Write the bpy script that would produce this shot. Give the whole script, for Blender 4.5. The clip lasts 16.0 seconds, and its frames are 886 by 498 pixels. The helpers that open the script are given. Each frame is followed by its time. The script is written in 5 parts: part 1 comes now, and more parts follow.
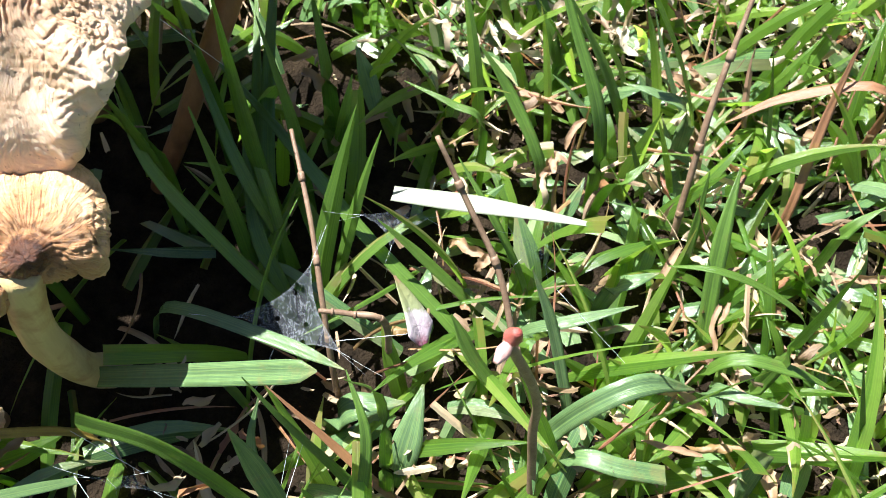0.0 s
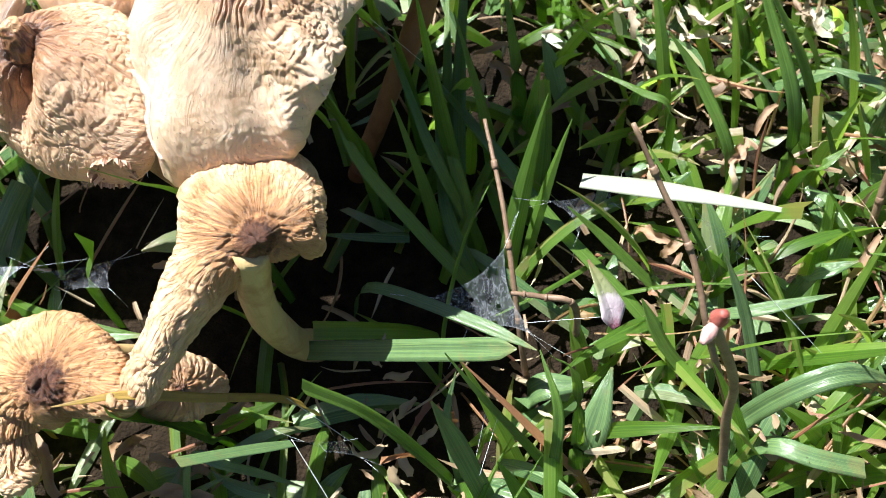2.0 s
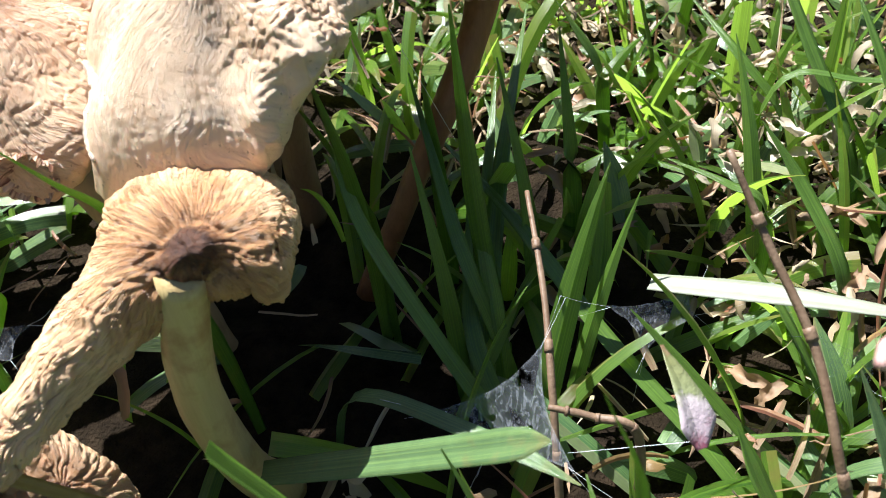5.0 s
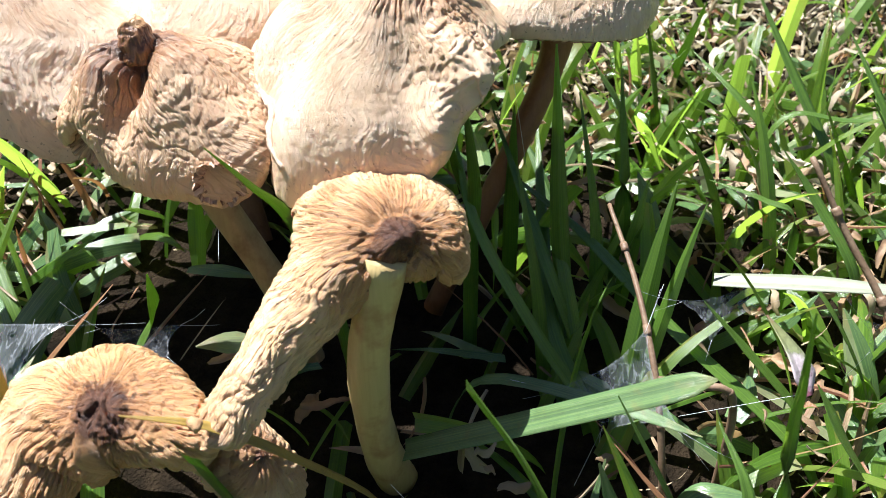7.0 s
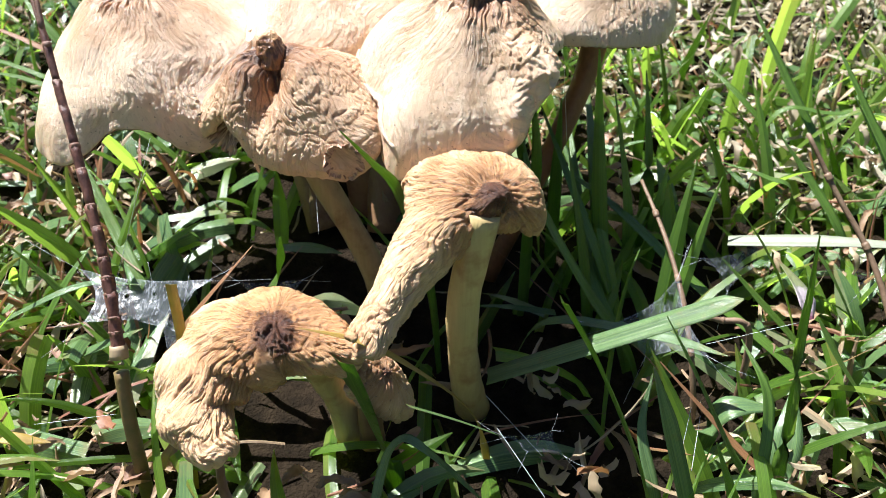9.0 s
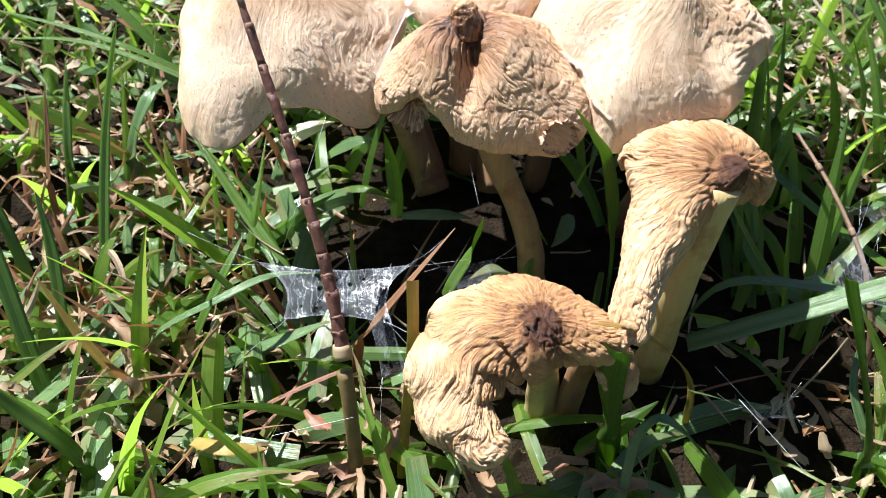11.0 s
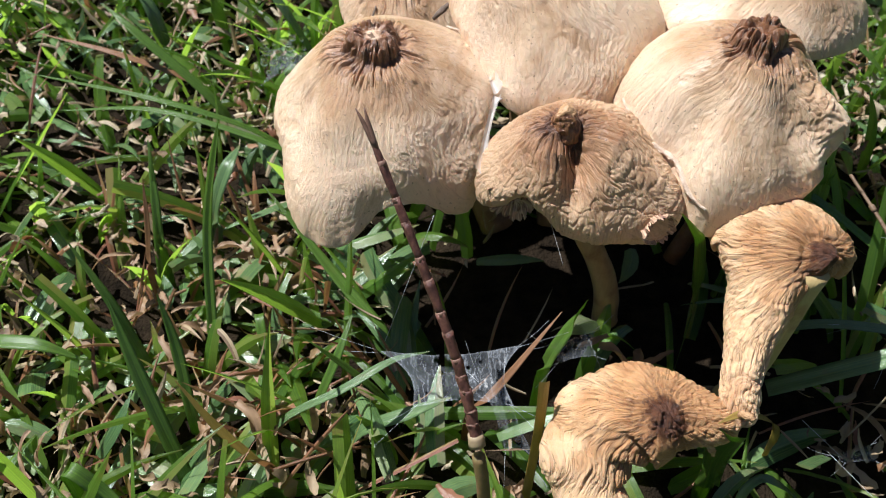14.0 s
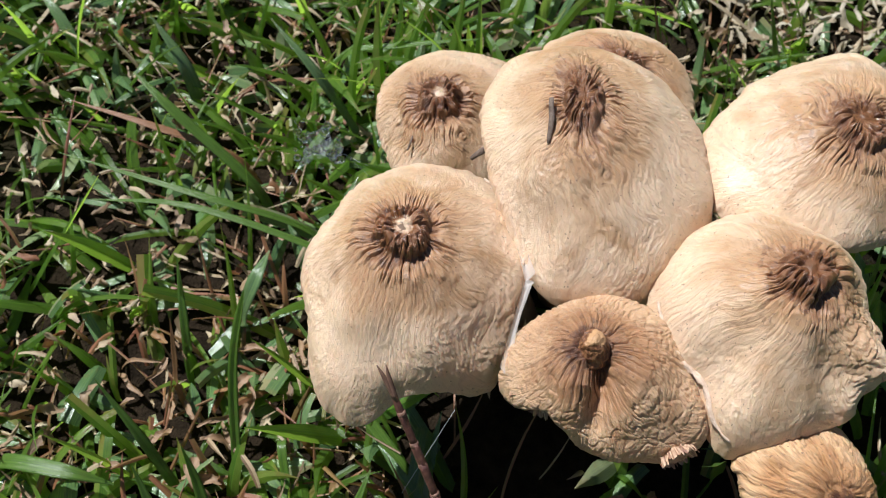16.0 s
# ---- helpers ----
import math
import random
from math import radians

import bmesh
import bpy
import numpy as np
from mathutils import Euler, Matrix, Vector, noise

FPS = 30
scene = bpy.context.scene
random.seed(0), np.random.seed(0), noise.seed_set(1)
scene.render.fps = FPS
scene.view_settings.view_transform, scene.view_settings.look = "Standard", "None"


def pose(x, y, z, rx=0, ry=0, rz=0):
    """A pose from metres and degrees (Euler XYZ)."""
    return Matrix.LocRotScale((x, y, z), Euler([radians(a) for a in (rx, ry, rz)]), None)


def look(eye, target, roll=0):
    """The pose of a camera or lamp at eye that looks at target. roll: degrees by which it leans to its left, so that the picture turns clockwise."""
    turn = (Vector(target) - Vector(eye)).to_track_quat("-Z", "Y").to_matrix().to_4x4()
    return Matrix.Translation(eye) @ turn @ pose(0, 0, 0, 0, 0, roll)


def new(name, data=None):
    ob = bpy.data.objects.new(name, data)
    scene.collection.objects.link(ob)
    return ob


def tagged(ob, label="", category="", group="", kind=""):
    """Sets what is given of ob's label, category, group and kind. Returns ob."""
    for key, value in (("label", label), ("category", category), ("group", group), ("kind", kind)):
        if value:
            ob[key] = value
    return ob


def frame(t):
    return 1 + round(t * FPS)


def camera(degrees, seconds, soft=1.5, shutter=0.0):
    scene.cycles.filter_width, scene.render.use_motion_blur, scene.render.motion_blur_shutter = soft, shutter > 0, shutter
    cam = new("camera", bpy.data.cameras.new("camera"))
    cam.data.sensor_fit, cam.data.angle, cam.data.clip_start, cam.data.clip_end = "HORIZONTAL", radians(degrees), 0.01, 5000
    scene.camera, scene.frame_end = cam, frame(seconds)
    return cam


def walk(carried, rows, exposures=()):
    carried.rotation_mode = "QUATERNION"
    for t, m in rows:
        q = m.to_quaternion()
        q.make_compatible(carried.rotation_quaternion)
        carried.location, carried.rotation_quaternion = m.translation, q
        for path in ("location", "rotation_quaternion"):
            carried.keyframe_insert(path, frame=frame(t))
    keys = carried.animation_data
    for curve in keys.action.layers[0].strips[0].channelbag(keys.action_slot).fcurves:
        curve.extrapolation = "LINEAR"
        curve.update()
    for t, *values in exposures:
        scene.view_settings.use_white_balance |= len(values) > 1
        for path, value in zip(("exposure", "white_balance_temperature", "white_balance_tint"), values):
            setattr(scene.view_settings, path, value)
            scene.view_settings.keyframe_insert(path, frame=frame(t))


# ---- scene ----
# ---- camera ----
cam = camera(53.6, 16.0, soft=0.8)
cam.data.dof.use_dof = True
cam.data.dof.focus_distance, cam.data.dof.aperture_fstop = 0.272, 30.0
METRES, EYE, TILT, LEAN, TURN = 0.8, 0.325, -61.0, -4.5, 0.0
ROWS = [
    (0.0, 0.0, 0.0, 0.0, 0.0, 0.0, -0.0),
    (0.5, -0.0046, -0.071, 0.0297, 2.1, -6.46, 0.36),
    (1.0, -0.0006, -0.073, 0.0182, 4.13, -3.69, 0.38),
    (1.5, -0.0309, -0.0553, -0.0005, 3.65, -1.39, -0.04),
    (2.0, -0.0142, -0.0145, -0.0029, 10.17, -0.59, -0.4),
    (2.5, -0.0307, 0.0111, 0.0035, 8.79, -0.59, -0.8),
    (3.0, -0.0355, 0.0234, -0.0, 9.11, 1.03, -2.05),
    (3.5, 0.0098, 0.0592, -0.0173, 17.25, 5.83, -5.06),
    (3.7, 0.0175, 0.0714, -0.0248, 18.39, 7.52, -5.85),
    (6.0, -0.0628, 0.0812, -0.0879, 8.09, 21.17, -3.66),
    (6.5, -0.08, 0.0672, -0.0985, 7.27, 21.87, -2.76),
    (7.0, -0.0939, 0.0469, -0.1073, 6.3, 22.13, -2.38),
    (7.5, -0.0927, 0.0227, -0.1127, 6.12, 21.93, -2.33),
    (8.0, -0.099, 0.0083, -0.1367, 5.7, 22.45, -2.3),
    (8.5, -0.1011, -0.008, -0.153, 5.9, 23.26, -1.65),
    (9.0, -0.1255, -0.0208, -0.1603, 5.73, 23.28, -1.03),
    (9.5, -0.1581, -0.0244, -0.1691, 5.46, 22.5, -0.47),
    (10.0, -0.1935, -0.0259, -0.1545, 3.56, 20.57, 0.64),
    (12.5, -0.3152, -0.0316, -0.0924, -0.79, 14.5, 9.27),
    (13.0, -0.3156, -0.0398, -0.0731, -0.6, 12.83, 9.46),
    (13.5, -0.3181, -0.0566, -0.0611, -0.9, 11.97, 9.23),
    (14.0, -0.3183, -0.0772, -0.0503, -0.68, 11.74, 8.8),
    (14.5, -0.3115, -0.0981, -0.0124, -0.17, 8.64, 7.04),
    (15.0, -0.3009, -0.0983, 0.0269, 0.62, 6.37, 6.05),
    (15.5, -0.2891, -0.0974, 0.0767, 1.6, 3.68, 5.35),
    (16.0, -0.2926, -0.091, 0.1063, 1.47, 2.48, 4.81),
]
walk(cam, [(t, pose(0, 0, EYE, TILT, LEAN, TURN) @ pose(METRES * x, METRES * y, METRES * z, 90 + pitch, roll, yaw)) for t, x, y, z, yaw, pitch, roll in ROWS],
     exposures=[(0.0, 1.90, 5980, 10), (1.5, 1.68, 5980, 10), (3.5, 1.40, 5980, 10), (6.5, 1.55, 5980, 10), (7.5, 1.44, 5980, 10), (9.5, 1.45, 5950, 10), (12.5, 0.98, 5880, 10), (16.0, 0.43, 5920, 10)])

# ---- light: high sun behind and to the left of the clump, clear sky ----
SUN_TRAVEL = Vector((0.38, -0.33, -0.85)).normalized()
world = bpy.data.worlds.new("sky")
scene.world = world
world.use_nodes = True
wn = world.node_tree
sky = wn.nodes.new("ShaderNodeTexSky")
sky.sky_type = "NISHITA"
sky.sun_disc = False
sky.sun_elevation = math.asin(-SUN_TRAVEL.z)
sky.sun_rotation = math.atan2(-SUN_TRAVEL.x, -SUN_TRAVEL.y)
bg = wn.nodes["Background"]
bg.inputs["Strength"].default_value = 0.033
wn.links.new(sky.outputs["Color"], bg.inputs["Color"])
sun_data = bpy.data.lights.new("sun", "SUN")
sun_data.energy, sun_data.angle, sun_data.color = 5.0, radians(0.53), (1.0, 0.96, 0.90)
sun = new("sun", sun_data)
sun.matrix_world = look(-SUN_TRAVEL * 5, (0, 0, 0))

# ---- materials ----


class Nodes:
    """A small builder of node materials."""

    def __init__(self, name):
        self.mat = bpy.data.materials.new(name)
        self.mat.use_nodes = True
        self.tree = self.mat.node_tree
        self.bsdf = self.tree.nodes["Principled BSDF"]
        self.out = self.tree.nodes["Material Output"]

    def add(self, kind, **values):
        n = self.tree.nodes.new(kind)
        for k, v in values.items():
            if k in n.inputs:
                n.inputs[k].default_value = v
        return n

    def link(self, a, b):
        self.tree.links.new(a, b)

    def attr(self, name):
        n = self.add("ShaderNodeAttribute")
        n.attribute_name = name
        return n

    def coords(self, scale=(1, 1, 1), source=None):
        if source is None:
            source = self.add("ShaderNodeTexCoord").outputs["Object"]
        m = self.add("ShaderNodeMapping")
        m.inputs["Scale"].default_value = scale
        self.link(source, m.inputs["Vector"])
        return m.outputs["Vector"]

    def noise(self, vector, scale, detail=3.0, rough=0.55, distort=0.0):
        n = self.add("ShaderNodeTexNoise", Scale=scale, Detail=detail, Roughness=rough, Distortion=distort)
        self.link(vector, n.inputs["Vector"])
        return n.outputs["Fac"]

    def ramp(self, fac, stops):
        n = self.add("ShaderNodeValToRGB")
        els = n.color_ramp.elements
        while len(els) < len(stops):
            els.new(0.5)
        for e, (p, c) in zip(els, stops):
            e.position = p
            e.color = (*c, 1) if len(c) == 3 else c
        self.link(fac, n.inputs["Fac"])
        return n.outputs["Color"]

    def mix(self, fac, a, b, blend="MIX"):
        n = self.add("ShaderNodeMix")
        n.data_type, n.blend_type = "RGBA", blend
        for sock, v in ((n.inputs[0], fac), (n.inputs[6], a), (n.inputs[7], b)):
            if isinstance(v, (int, float)):
                sock.default_value = v
            elif isinstance(v, tuple):
                sock.default_value = (*v, 1)
            else:
                self.link(v, sock)
        return n.outputs[2]

    def math(self, op, a, b=0.0, clamp=False):
        n = self.add("ShaderNodeMath")
        n.operation, n.use_clamp = op, clamp
        for sock, v in ((n.inputs[0], a), (n.inputs[1], b)):
            if isinstance(v, (int, float)):
                sock.default_value = v
            else:
                self.link(v, sock)
        return n.outputs[0]

    def bump(self, height, strength, distance, normal=None):
        n = self.add("ShaderNodeBump", Strength=strength, Distance=distance)
        self.link(height, n.inputs["Height"])
        if normal is not None:
            self.link(normal, n.inputs["Normal"])
        return n.outputs["Normal"]

    def base(self, color, rough=0.5, normal=None, spec=0.5):
        b = self.bsdf
        if isinstance(color, tuple):
            b.inputs["Base Color"].default_value = (*color, 1)
        else:
            self.link(color, b.inputs["Base Color"])
        if isinstance(rough, (int, float)):
            b.inputs["Roughness"].default_value = rough
        else:
            self.link(rough, b.inputs["Roughness"])
        b.inputs["Specular IOR Level"].default_value = spec
        if normal is not None:
            self.link(normal, b.inputs["Normal"])

    def translucent(self, color, amount):
        t = self.add("ShaderNodeBsdfTranslucent")
        if isinstance(color, tuple):
            t.inputs["Color"].default_value = (*color, 1)
        else:
            self.link(color, t.inputs["Color"])
        m = self.add("ShaderNodeMixShader")
        m.inputs[0].default_value = amount
        self.link(self.bsdf.outputs[0], m.inputs[1])
        self.link(t.outputs[0], m.inputs[2])
        self.link(m.outputs[0], self.out.inputs["Surface"])


def cap_material(name, pale, tan, brown, umbo_dark, streak=9.0, wet=0.40, blotchy=0.0, crest=0.0):
    n = Nodes(name)
    flow = n.attr("flow").outputs["Vector"]
    umbo = n.attr("umbo").outputs["Fac"]
    obj = n.add("ShaderNodeTexCoord").outputs["Object"]
    streaks = n.noise(n.coords((streak, streak, 3.0), flow), 1.0, 4.0, 0.6, 0.3)
    blotch = n.noise(obj, 45.0, 4.0, 0.6, 0.4)
    fine = n.noise(obj, 420.0, 4.0, 0.65)
    wrinkle = n.noise(n.coords((streak * (1.5 - 0.5 * blotchy), streak * (1.5 - 0.5 * blotchy), 4.0), flow), 1.0, 3.0, 0.6, 0.35)
    leather = n.add("ShaderNodeTexVoronoi", Scale=480.0)
    leather.feature = "DISTANCE_TO_EDGE"
    warp = n.mix(0.012, obj, n.add("ShaderNodeTexNoise", Scale=120.0).outputs["Color"], "ADD")
    n.link(warp, leather.inputs["Vector"])
    rim = n.attr("edge").outputs["Fac"]
    fade = n.math("ADD", n.math("MULTIPLY", umbo, 0.50), n.math("ADD", n.math("MULTIPLY", rim, 0.45), n.math("MULTIPLY", n.math("SUBTRACT", blotch, 0.5), 1.5)))
    col = n.mix(n.ramp(fade, [(0.54, (0, 0, 0)), (1.06, (1, 1, 1))]), tan, pale)
    scorch = n.math("SUBTRACT", n.noise(obj, 28.0, 5.0, 0.65, 0.8), n.math("MULTIPLY", umbo, 0.16))
    col = n.mix(n.math("MULTIPLY", n.ramp(scorch, [(0.36, (0, 0, 0)), (0.56, (1, 1, 1))]), 0.75 - 0.35 * blotchy), col, tuple(0.6 * t + 0.4 * q for t, q in zip(tan, brown)))
    flaky = n.math("ADD", rim, n.math("MULTIPLY", n.math("SUBTRACT", n.noise(obj, 130.0, 4.0, 0.65), 0.5), 0.35))
    col = n.mix(n.math("MULTIPLY", n.ramp(flaky, [(0.78, (0, 0, 0)), (1.0, (1, 1, 1))]), 0.5), col, (0.72, 0.48, 0.31))
    near_umbo = n.ramp(umbo, [(0.3, (0.9, 0.9, 0.9)), (0.62, (0.12 + 0.35 * blotchy,) * 3)])
    col = n.mix(n.math("MULTIPLY", n.ramp(streaks, [(0.50, (0, 0, 0)), (0.66, (0.75, 0.75, 0.75))]), near_umbo), col, brown)
    edge = n.math("ADD", umbo, n.math("ADD", n.math("MULTIPLY", n.math("SUBTRACT", streaks, 0.5), 0.20), n.math("MULTIPLY", n.math("SUBTRACT", n.noise(obj, 210.0, 4.0, 0.65), 0.5), 0.40)))
    if blotchy:
        edge = n.math("ADD", edge, n.math("MULTIPLY", n.math("SUBTRACT", n.noise(obj, 160.0, 4.0, 0.65), 0.5), 0.7))
    dark = n.ramp(edge, [(0.30, (1, 1, 1)), (0.38, (0.7, 0.7, 0.7)), (0.46, (0, 0, 0))])
    ring = n.ramp(edge, [(0.30, (0.85, 0.85, 0.85)), (0.70 + 0.2 * blotchy, (0, 0, 0))])
    col = n.mix(ring, col, tuple(0.55 * t + 0.45 * q for t, q in zip(tan, brown)))
    # Gaps between the ribs of the centre: their shade is painted near black.
    dark_col = n.mix(n.ramp(n.math("ADD", n.attr("furrow").outputs["Fac"], n.math("MULTIPLY", n.math("SUBTRACT", n.noise(obj, 300.0, 3.0), 0.5), 0.8)), [(0.25, (0, 0, 0)), (0.6, (1, 1, 1))]), tuple((0.8 - 0.35 * blotchy) * q for q in brown), umbo_dark)
    col = n.mix(dark, col, dark_col)
    if crest:
        tip = n.math("ADD", umbo, n.math("MULTIPLY", n.math("SUBTRACT", n.noise(obj, 260.0, 3.0), 0.5), 0.25))
        col = n.mix(n.ramp(tip, [(0.04, (1, 1, 1)), (0.11, (0, 0, 0))]), col, pale)
    # Brown stain and furrow shade painted together where the relief dips.
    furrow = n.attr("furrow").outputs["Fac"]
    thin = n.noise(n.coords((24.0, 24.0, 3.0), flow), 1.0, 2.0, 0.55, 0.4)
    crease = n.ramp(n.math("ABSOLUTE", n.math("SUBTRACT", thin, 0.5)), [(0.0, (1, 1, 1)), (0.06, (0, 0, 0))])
    # Patchy mask of the thin creases; their shade is painted brown below.
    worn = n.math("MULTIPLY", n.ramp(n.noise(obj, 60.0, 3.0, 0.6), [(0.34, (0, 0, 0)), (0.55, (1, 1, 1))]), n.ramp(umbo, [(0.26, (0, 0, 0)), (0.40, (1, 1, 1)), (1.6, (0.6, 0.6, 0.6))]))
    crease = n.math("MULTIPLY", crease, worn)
    stain_and_shade = n.ramp(umbo, [(0.25, (0.9, 0.9, 0.9)), (0.65, (0.5,) * 3), (1.3, (0.34,) * 3)])
    lines = n.math("MULTIPLY", n.ramp(furrow, [(0.45, (0, 0, 0)), (0.95, (1, 1, 1))]), stain_and_shade)
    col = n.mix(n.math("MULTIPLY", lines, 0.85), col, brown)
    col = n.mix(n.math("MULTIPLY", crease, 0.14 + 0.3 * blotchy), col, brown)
    pits = n.math("MULTIPLY", n.ramp(n.noise(obj, 330.0, 2.0), [(0.58, (0, 0, 0)), (0.63, (1, 1, 1))]), n.ramp(umbo, [(0.35, (1, 1, 1)), (0.85, (0, 0, 0))]))
    col = n.mix(n.math("MULTIPLY", pits, 0.75), col, umbo_dark)
    specks = n.ramp(n.noise(obj, 700.0, 1.0), [(0.70, (0, 0, 0)), (0.74, (1, 1, 1))])
    col = n.mix(n.math("MULTIPLY", specks, 0.5), col, umbo_dark)
    patches = n.ramp(blotch, [(0.38, (0.25, 0.25, 0.25)), (0.60, (1, 1, 1))])
    bmp = n.bump(n.math("MULTIPLY", wrinkle, patches), 0.78, 0.0013 + 0.0004 * blotchy)
    bmp = n.bump(n.math("MULTIPLY", n.ramp(leather.outputs["Distance"], [(0.0, (0, 0, 0)), (0.22, (1, 1, 1))]), patches), 0.5, 0.0009, bmp)
    bmp = n.bump(fine, 0.14, 0.0004, bmp)
    bmp = n.bump(n.math("SUBTRACT", 1.0, crease), 0.45 + 0.4 * blotchy, 0.0005 + 0.0006 * blotchy, bmp)
    rough = n.ramp(n.math("ADD", umbo, n.math("MULTIPLY", fine, 0.2)), [(0.15, (wet - 0.16,) * 3), (0.5, (0.40, 0.40, 0.40))])
    n.base(col, rough, bmp, 0.8 - 0.3 * blotchy)
    n.bsdf.inputs["Coat Weight"].default_value = 0.42 - 0.42 * min(1.0, blotchy)
    n.bsdf.inputs["Coat Roughness"].default_value = 0.42
    n.bsdf.inputs["Subsurface Weight"].default_value = 0.15
    n.bsdf.inputs["Subsurface Radius"].default_value = (1.0, 0.5, 0.25)
    n.bsdf.inputs["Subsurface Scale"].default_value = 0.002
    return n.mat


def stem_material(name, low, high, stain):
    n = Nodes(name)
    obj = n.add("ShaderNodeTexCoord").outputs["Object"]
    fib = n.noise(n.coords((900, 900, 60), obj), 1.0, 3.0)
    blot = n.noise(obj, 90.0, 4.0, 0.6)
    col = n.mix(fib, low, high)
    col = n.mix(n.ramp(blot, [(0.5, (0, 0, 0)), (0.75, (0.8, 0.8, 0.8))]), col, stain)
    n.base(col, 0.5, n.bump(fib, 0.35, 0.0006), 0.4)
    return n.mat


def gill_material(name, deep, pale, fine=26.0):
    n = Nodes(name)
    flow = n.attr("flow").outputs["Vector"]
    pl = n.noise(n.coords((fine, fine, 1.2), flow), 1.0, 2.0)
    col = n.ramp(pl, [(0.35, deep), (0.65, pale)])
    n.base(col, 0.6, n.bump(pl, 0.8, 0.001))
    return n.mat


def blade_material(name, stops, trans, trans_col, rough=0.42, dry_tip=0.0, vein=0.35, brownspots=0.0):
    """Leaf of grass: the colour differs from blade to blade, veins run along it."""
    n = Nodes(name)
    uv = n.add("ShaderNodeUVMap").outputs["UV"]
    geo = n.add("ShaderNodeNewGeometry")
    obj = n.add("ShaderNodeTexCoord").outputs["Object"]
    col = n.ramp(geo.outputs["Random Per Island"], stops)
    sep = n.add("ShaderNodeSeparateXYZ")
    n.link(uv, sep.inputs[0])
    mott = n.noise(obj, 240.0, 3.0, 0.6)
    hsv = n.add("ShaderNodeHueSaturation")
    n.link(col, hsv.inputs["Color"])
    n.link(n.math("ADD", 0.72, n.math("MULTIPLY", mott, 0.56)), hsv.inputs["Value"])
    col = hsv.outputs[0]
    veins = n.noise(n.coords((34.0, 0.8, 1.0), uv), 1.0, 2.0, 0.5)
    col = n.mix(n.math("MULTIPLY", n.ramp(veins, [(0.45, (0, 0, 0)), (0.7, (1, 1, 1))]), 0.40), col, trans_col)
    if dry_tip:
        t = n.math("ADD", sep.outputs["Y"], n.math("MULTIPLY", n.math("SUBTRACT", mott, 0.5), 0.5))
        t = n.math("ADD", t, n.math("MULTIPLY", n.math("SUBTRACT", geo.outputs["Random Per Island"], 0.6), 0.5))
        col = n.mix(n.math("MULTIPLY", n.ramp(t, [(0.88, (0, 0, 0)), (1.0, (1, 1, 1))]), dry_tip), col, (0.30, 0.17, 0.07))
    if brownspots:
        sp = n.noise(obj, 95.0, 4.0, 0.65, 0.6)
        col = n.mix(n.math("MULTIPLY", n.ramp(sp, [(0.60, (0, 0, 0)), (0.70, (1, 1, 1))]), brownspots), col, (0.24, 0.13, 0.055))
    bmp = n.bump(veins, vein, 0.0004)
    bmp = n.bump(mott, 0.15, 0.0006, bmp)
    n.base(col, rough, bmp, 0.85)
    if trans:
        tc = n.mix(0.55, col, trans_col)
        n.translucent(tc, trans)
    return n.mat


def web_material():
    n = Nodes("cobweb")
    obj = n.add("ShaderNodeTexCoord").outputs["Object"]
    sep = n.add("ShaderNodeSeparateXYZ")
    n.link(n.add("ShaderNodeUVMap").outputs["UV"], sep.inputs[0])
    fibres = n.noise(n.coords((420, 90, 260), obj), 1.0, 4.0, 0.6, 0.8)
    threads = n.ramp(n.math("ABSOLUTE", n.math("SUBTRACT", fibres, 0.5)), [(0.0, (0.20, 0.20, 0.20)), (0.03, (0.0, 0.0, 0.0))])
    cloud = n.noise(obj, 130.0, 3.0, 0.5, 0.4)
    edge = n.math("MINIMUM", n.math("MINIMUM", sep.outputs["X"], n.math("SUBTRACT", 1.0, sep.outputs["X"])),
                  n.math("MINIMUM", sep.outputs["Y"], n.math("SUBTRACT", 1.0, sep.outputs["Y"])))
    hem = n.ramp(edge, [(0.0, (0.08, 0.08, 0.08)), (0.04, (0, 0, 0))])
    hole = n.add("ShaderNodeTexVoronoi", Scale=170.0)
    n.link(obj, hole.inputs["Vector"])
    torn = n.math("MULTIPLY", n.ramp(hole.outputs["Distance"], [(0.14, (0, 0, 0)), (0.20, (1, 1, 1))]), n.ramp(cloud, [(0.33, (0, 0, 0)), (0.40, (1, 1, 1))]))
    a = n.math("ADD", n.math("ADD", n.math("MULTIPLY", cloud, 0.11), threads), hem)
    a = n.math("MULTIPLY", a, torn, True)
    n.base((0.80, 0.85, 0.92), 0.24, n.bump(cloud, 0.4, 0.002), 0.9)
    n.link(a, n.bsdf.inputs["Alpha"])
    return n.mat


def plain_material(name, a, b, scale, rough, bump=0.3, dist=0.001, spec=0.4):
    n = Nodes(name)
    obj = n.add("ShaderNodeTexCoord").outputs["Object"]
    f = n.noise(obj, scale, 5.0, 0.65)
    g = n.noise(obj, scale * 7, 3.0, 0.6)
    col = n.mix(n.ramp(f, [(0.35, (0, 0, 0)), (0.65, (1, 1, 1))]), a, b)
    n.base(col, rough, n.bump(g, bump, dist), spec)
    return n.mat


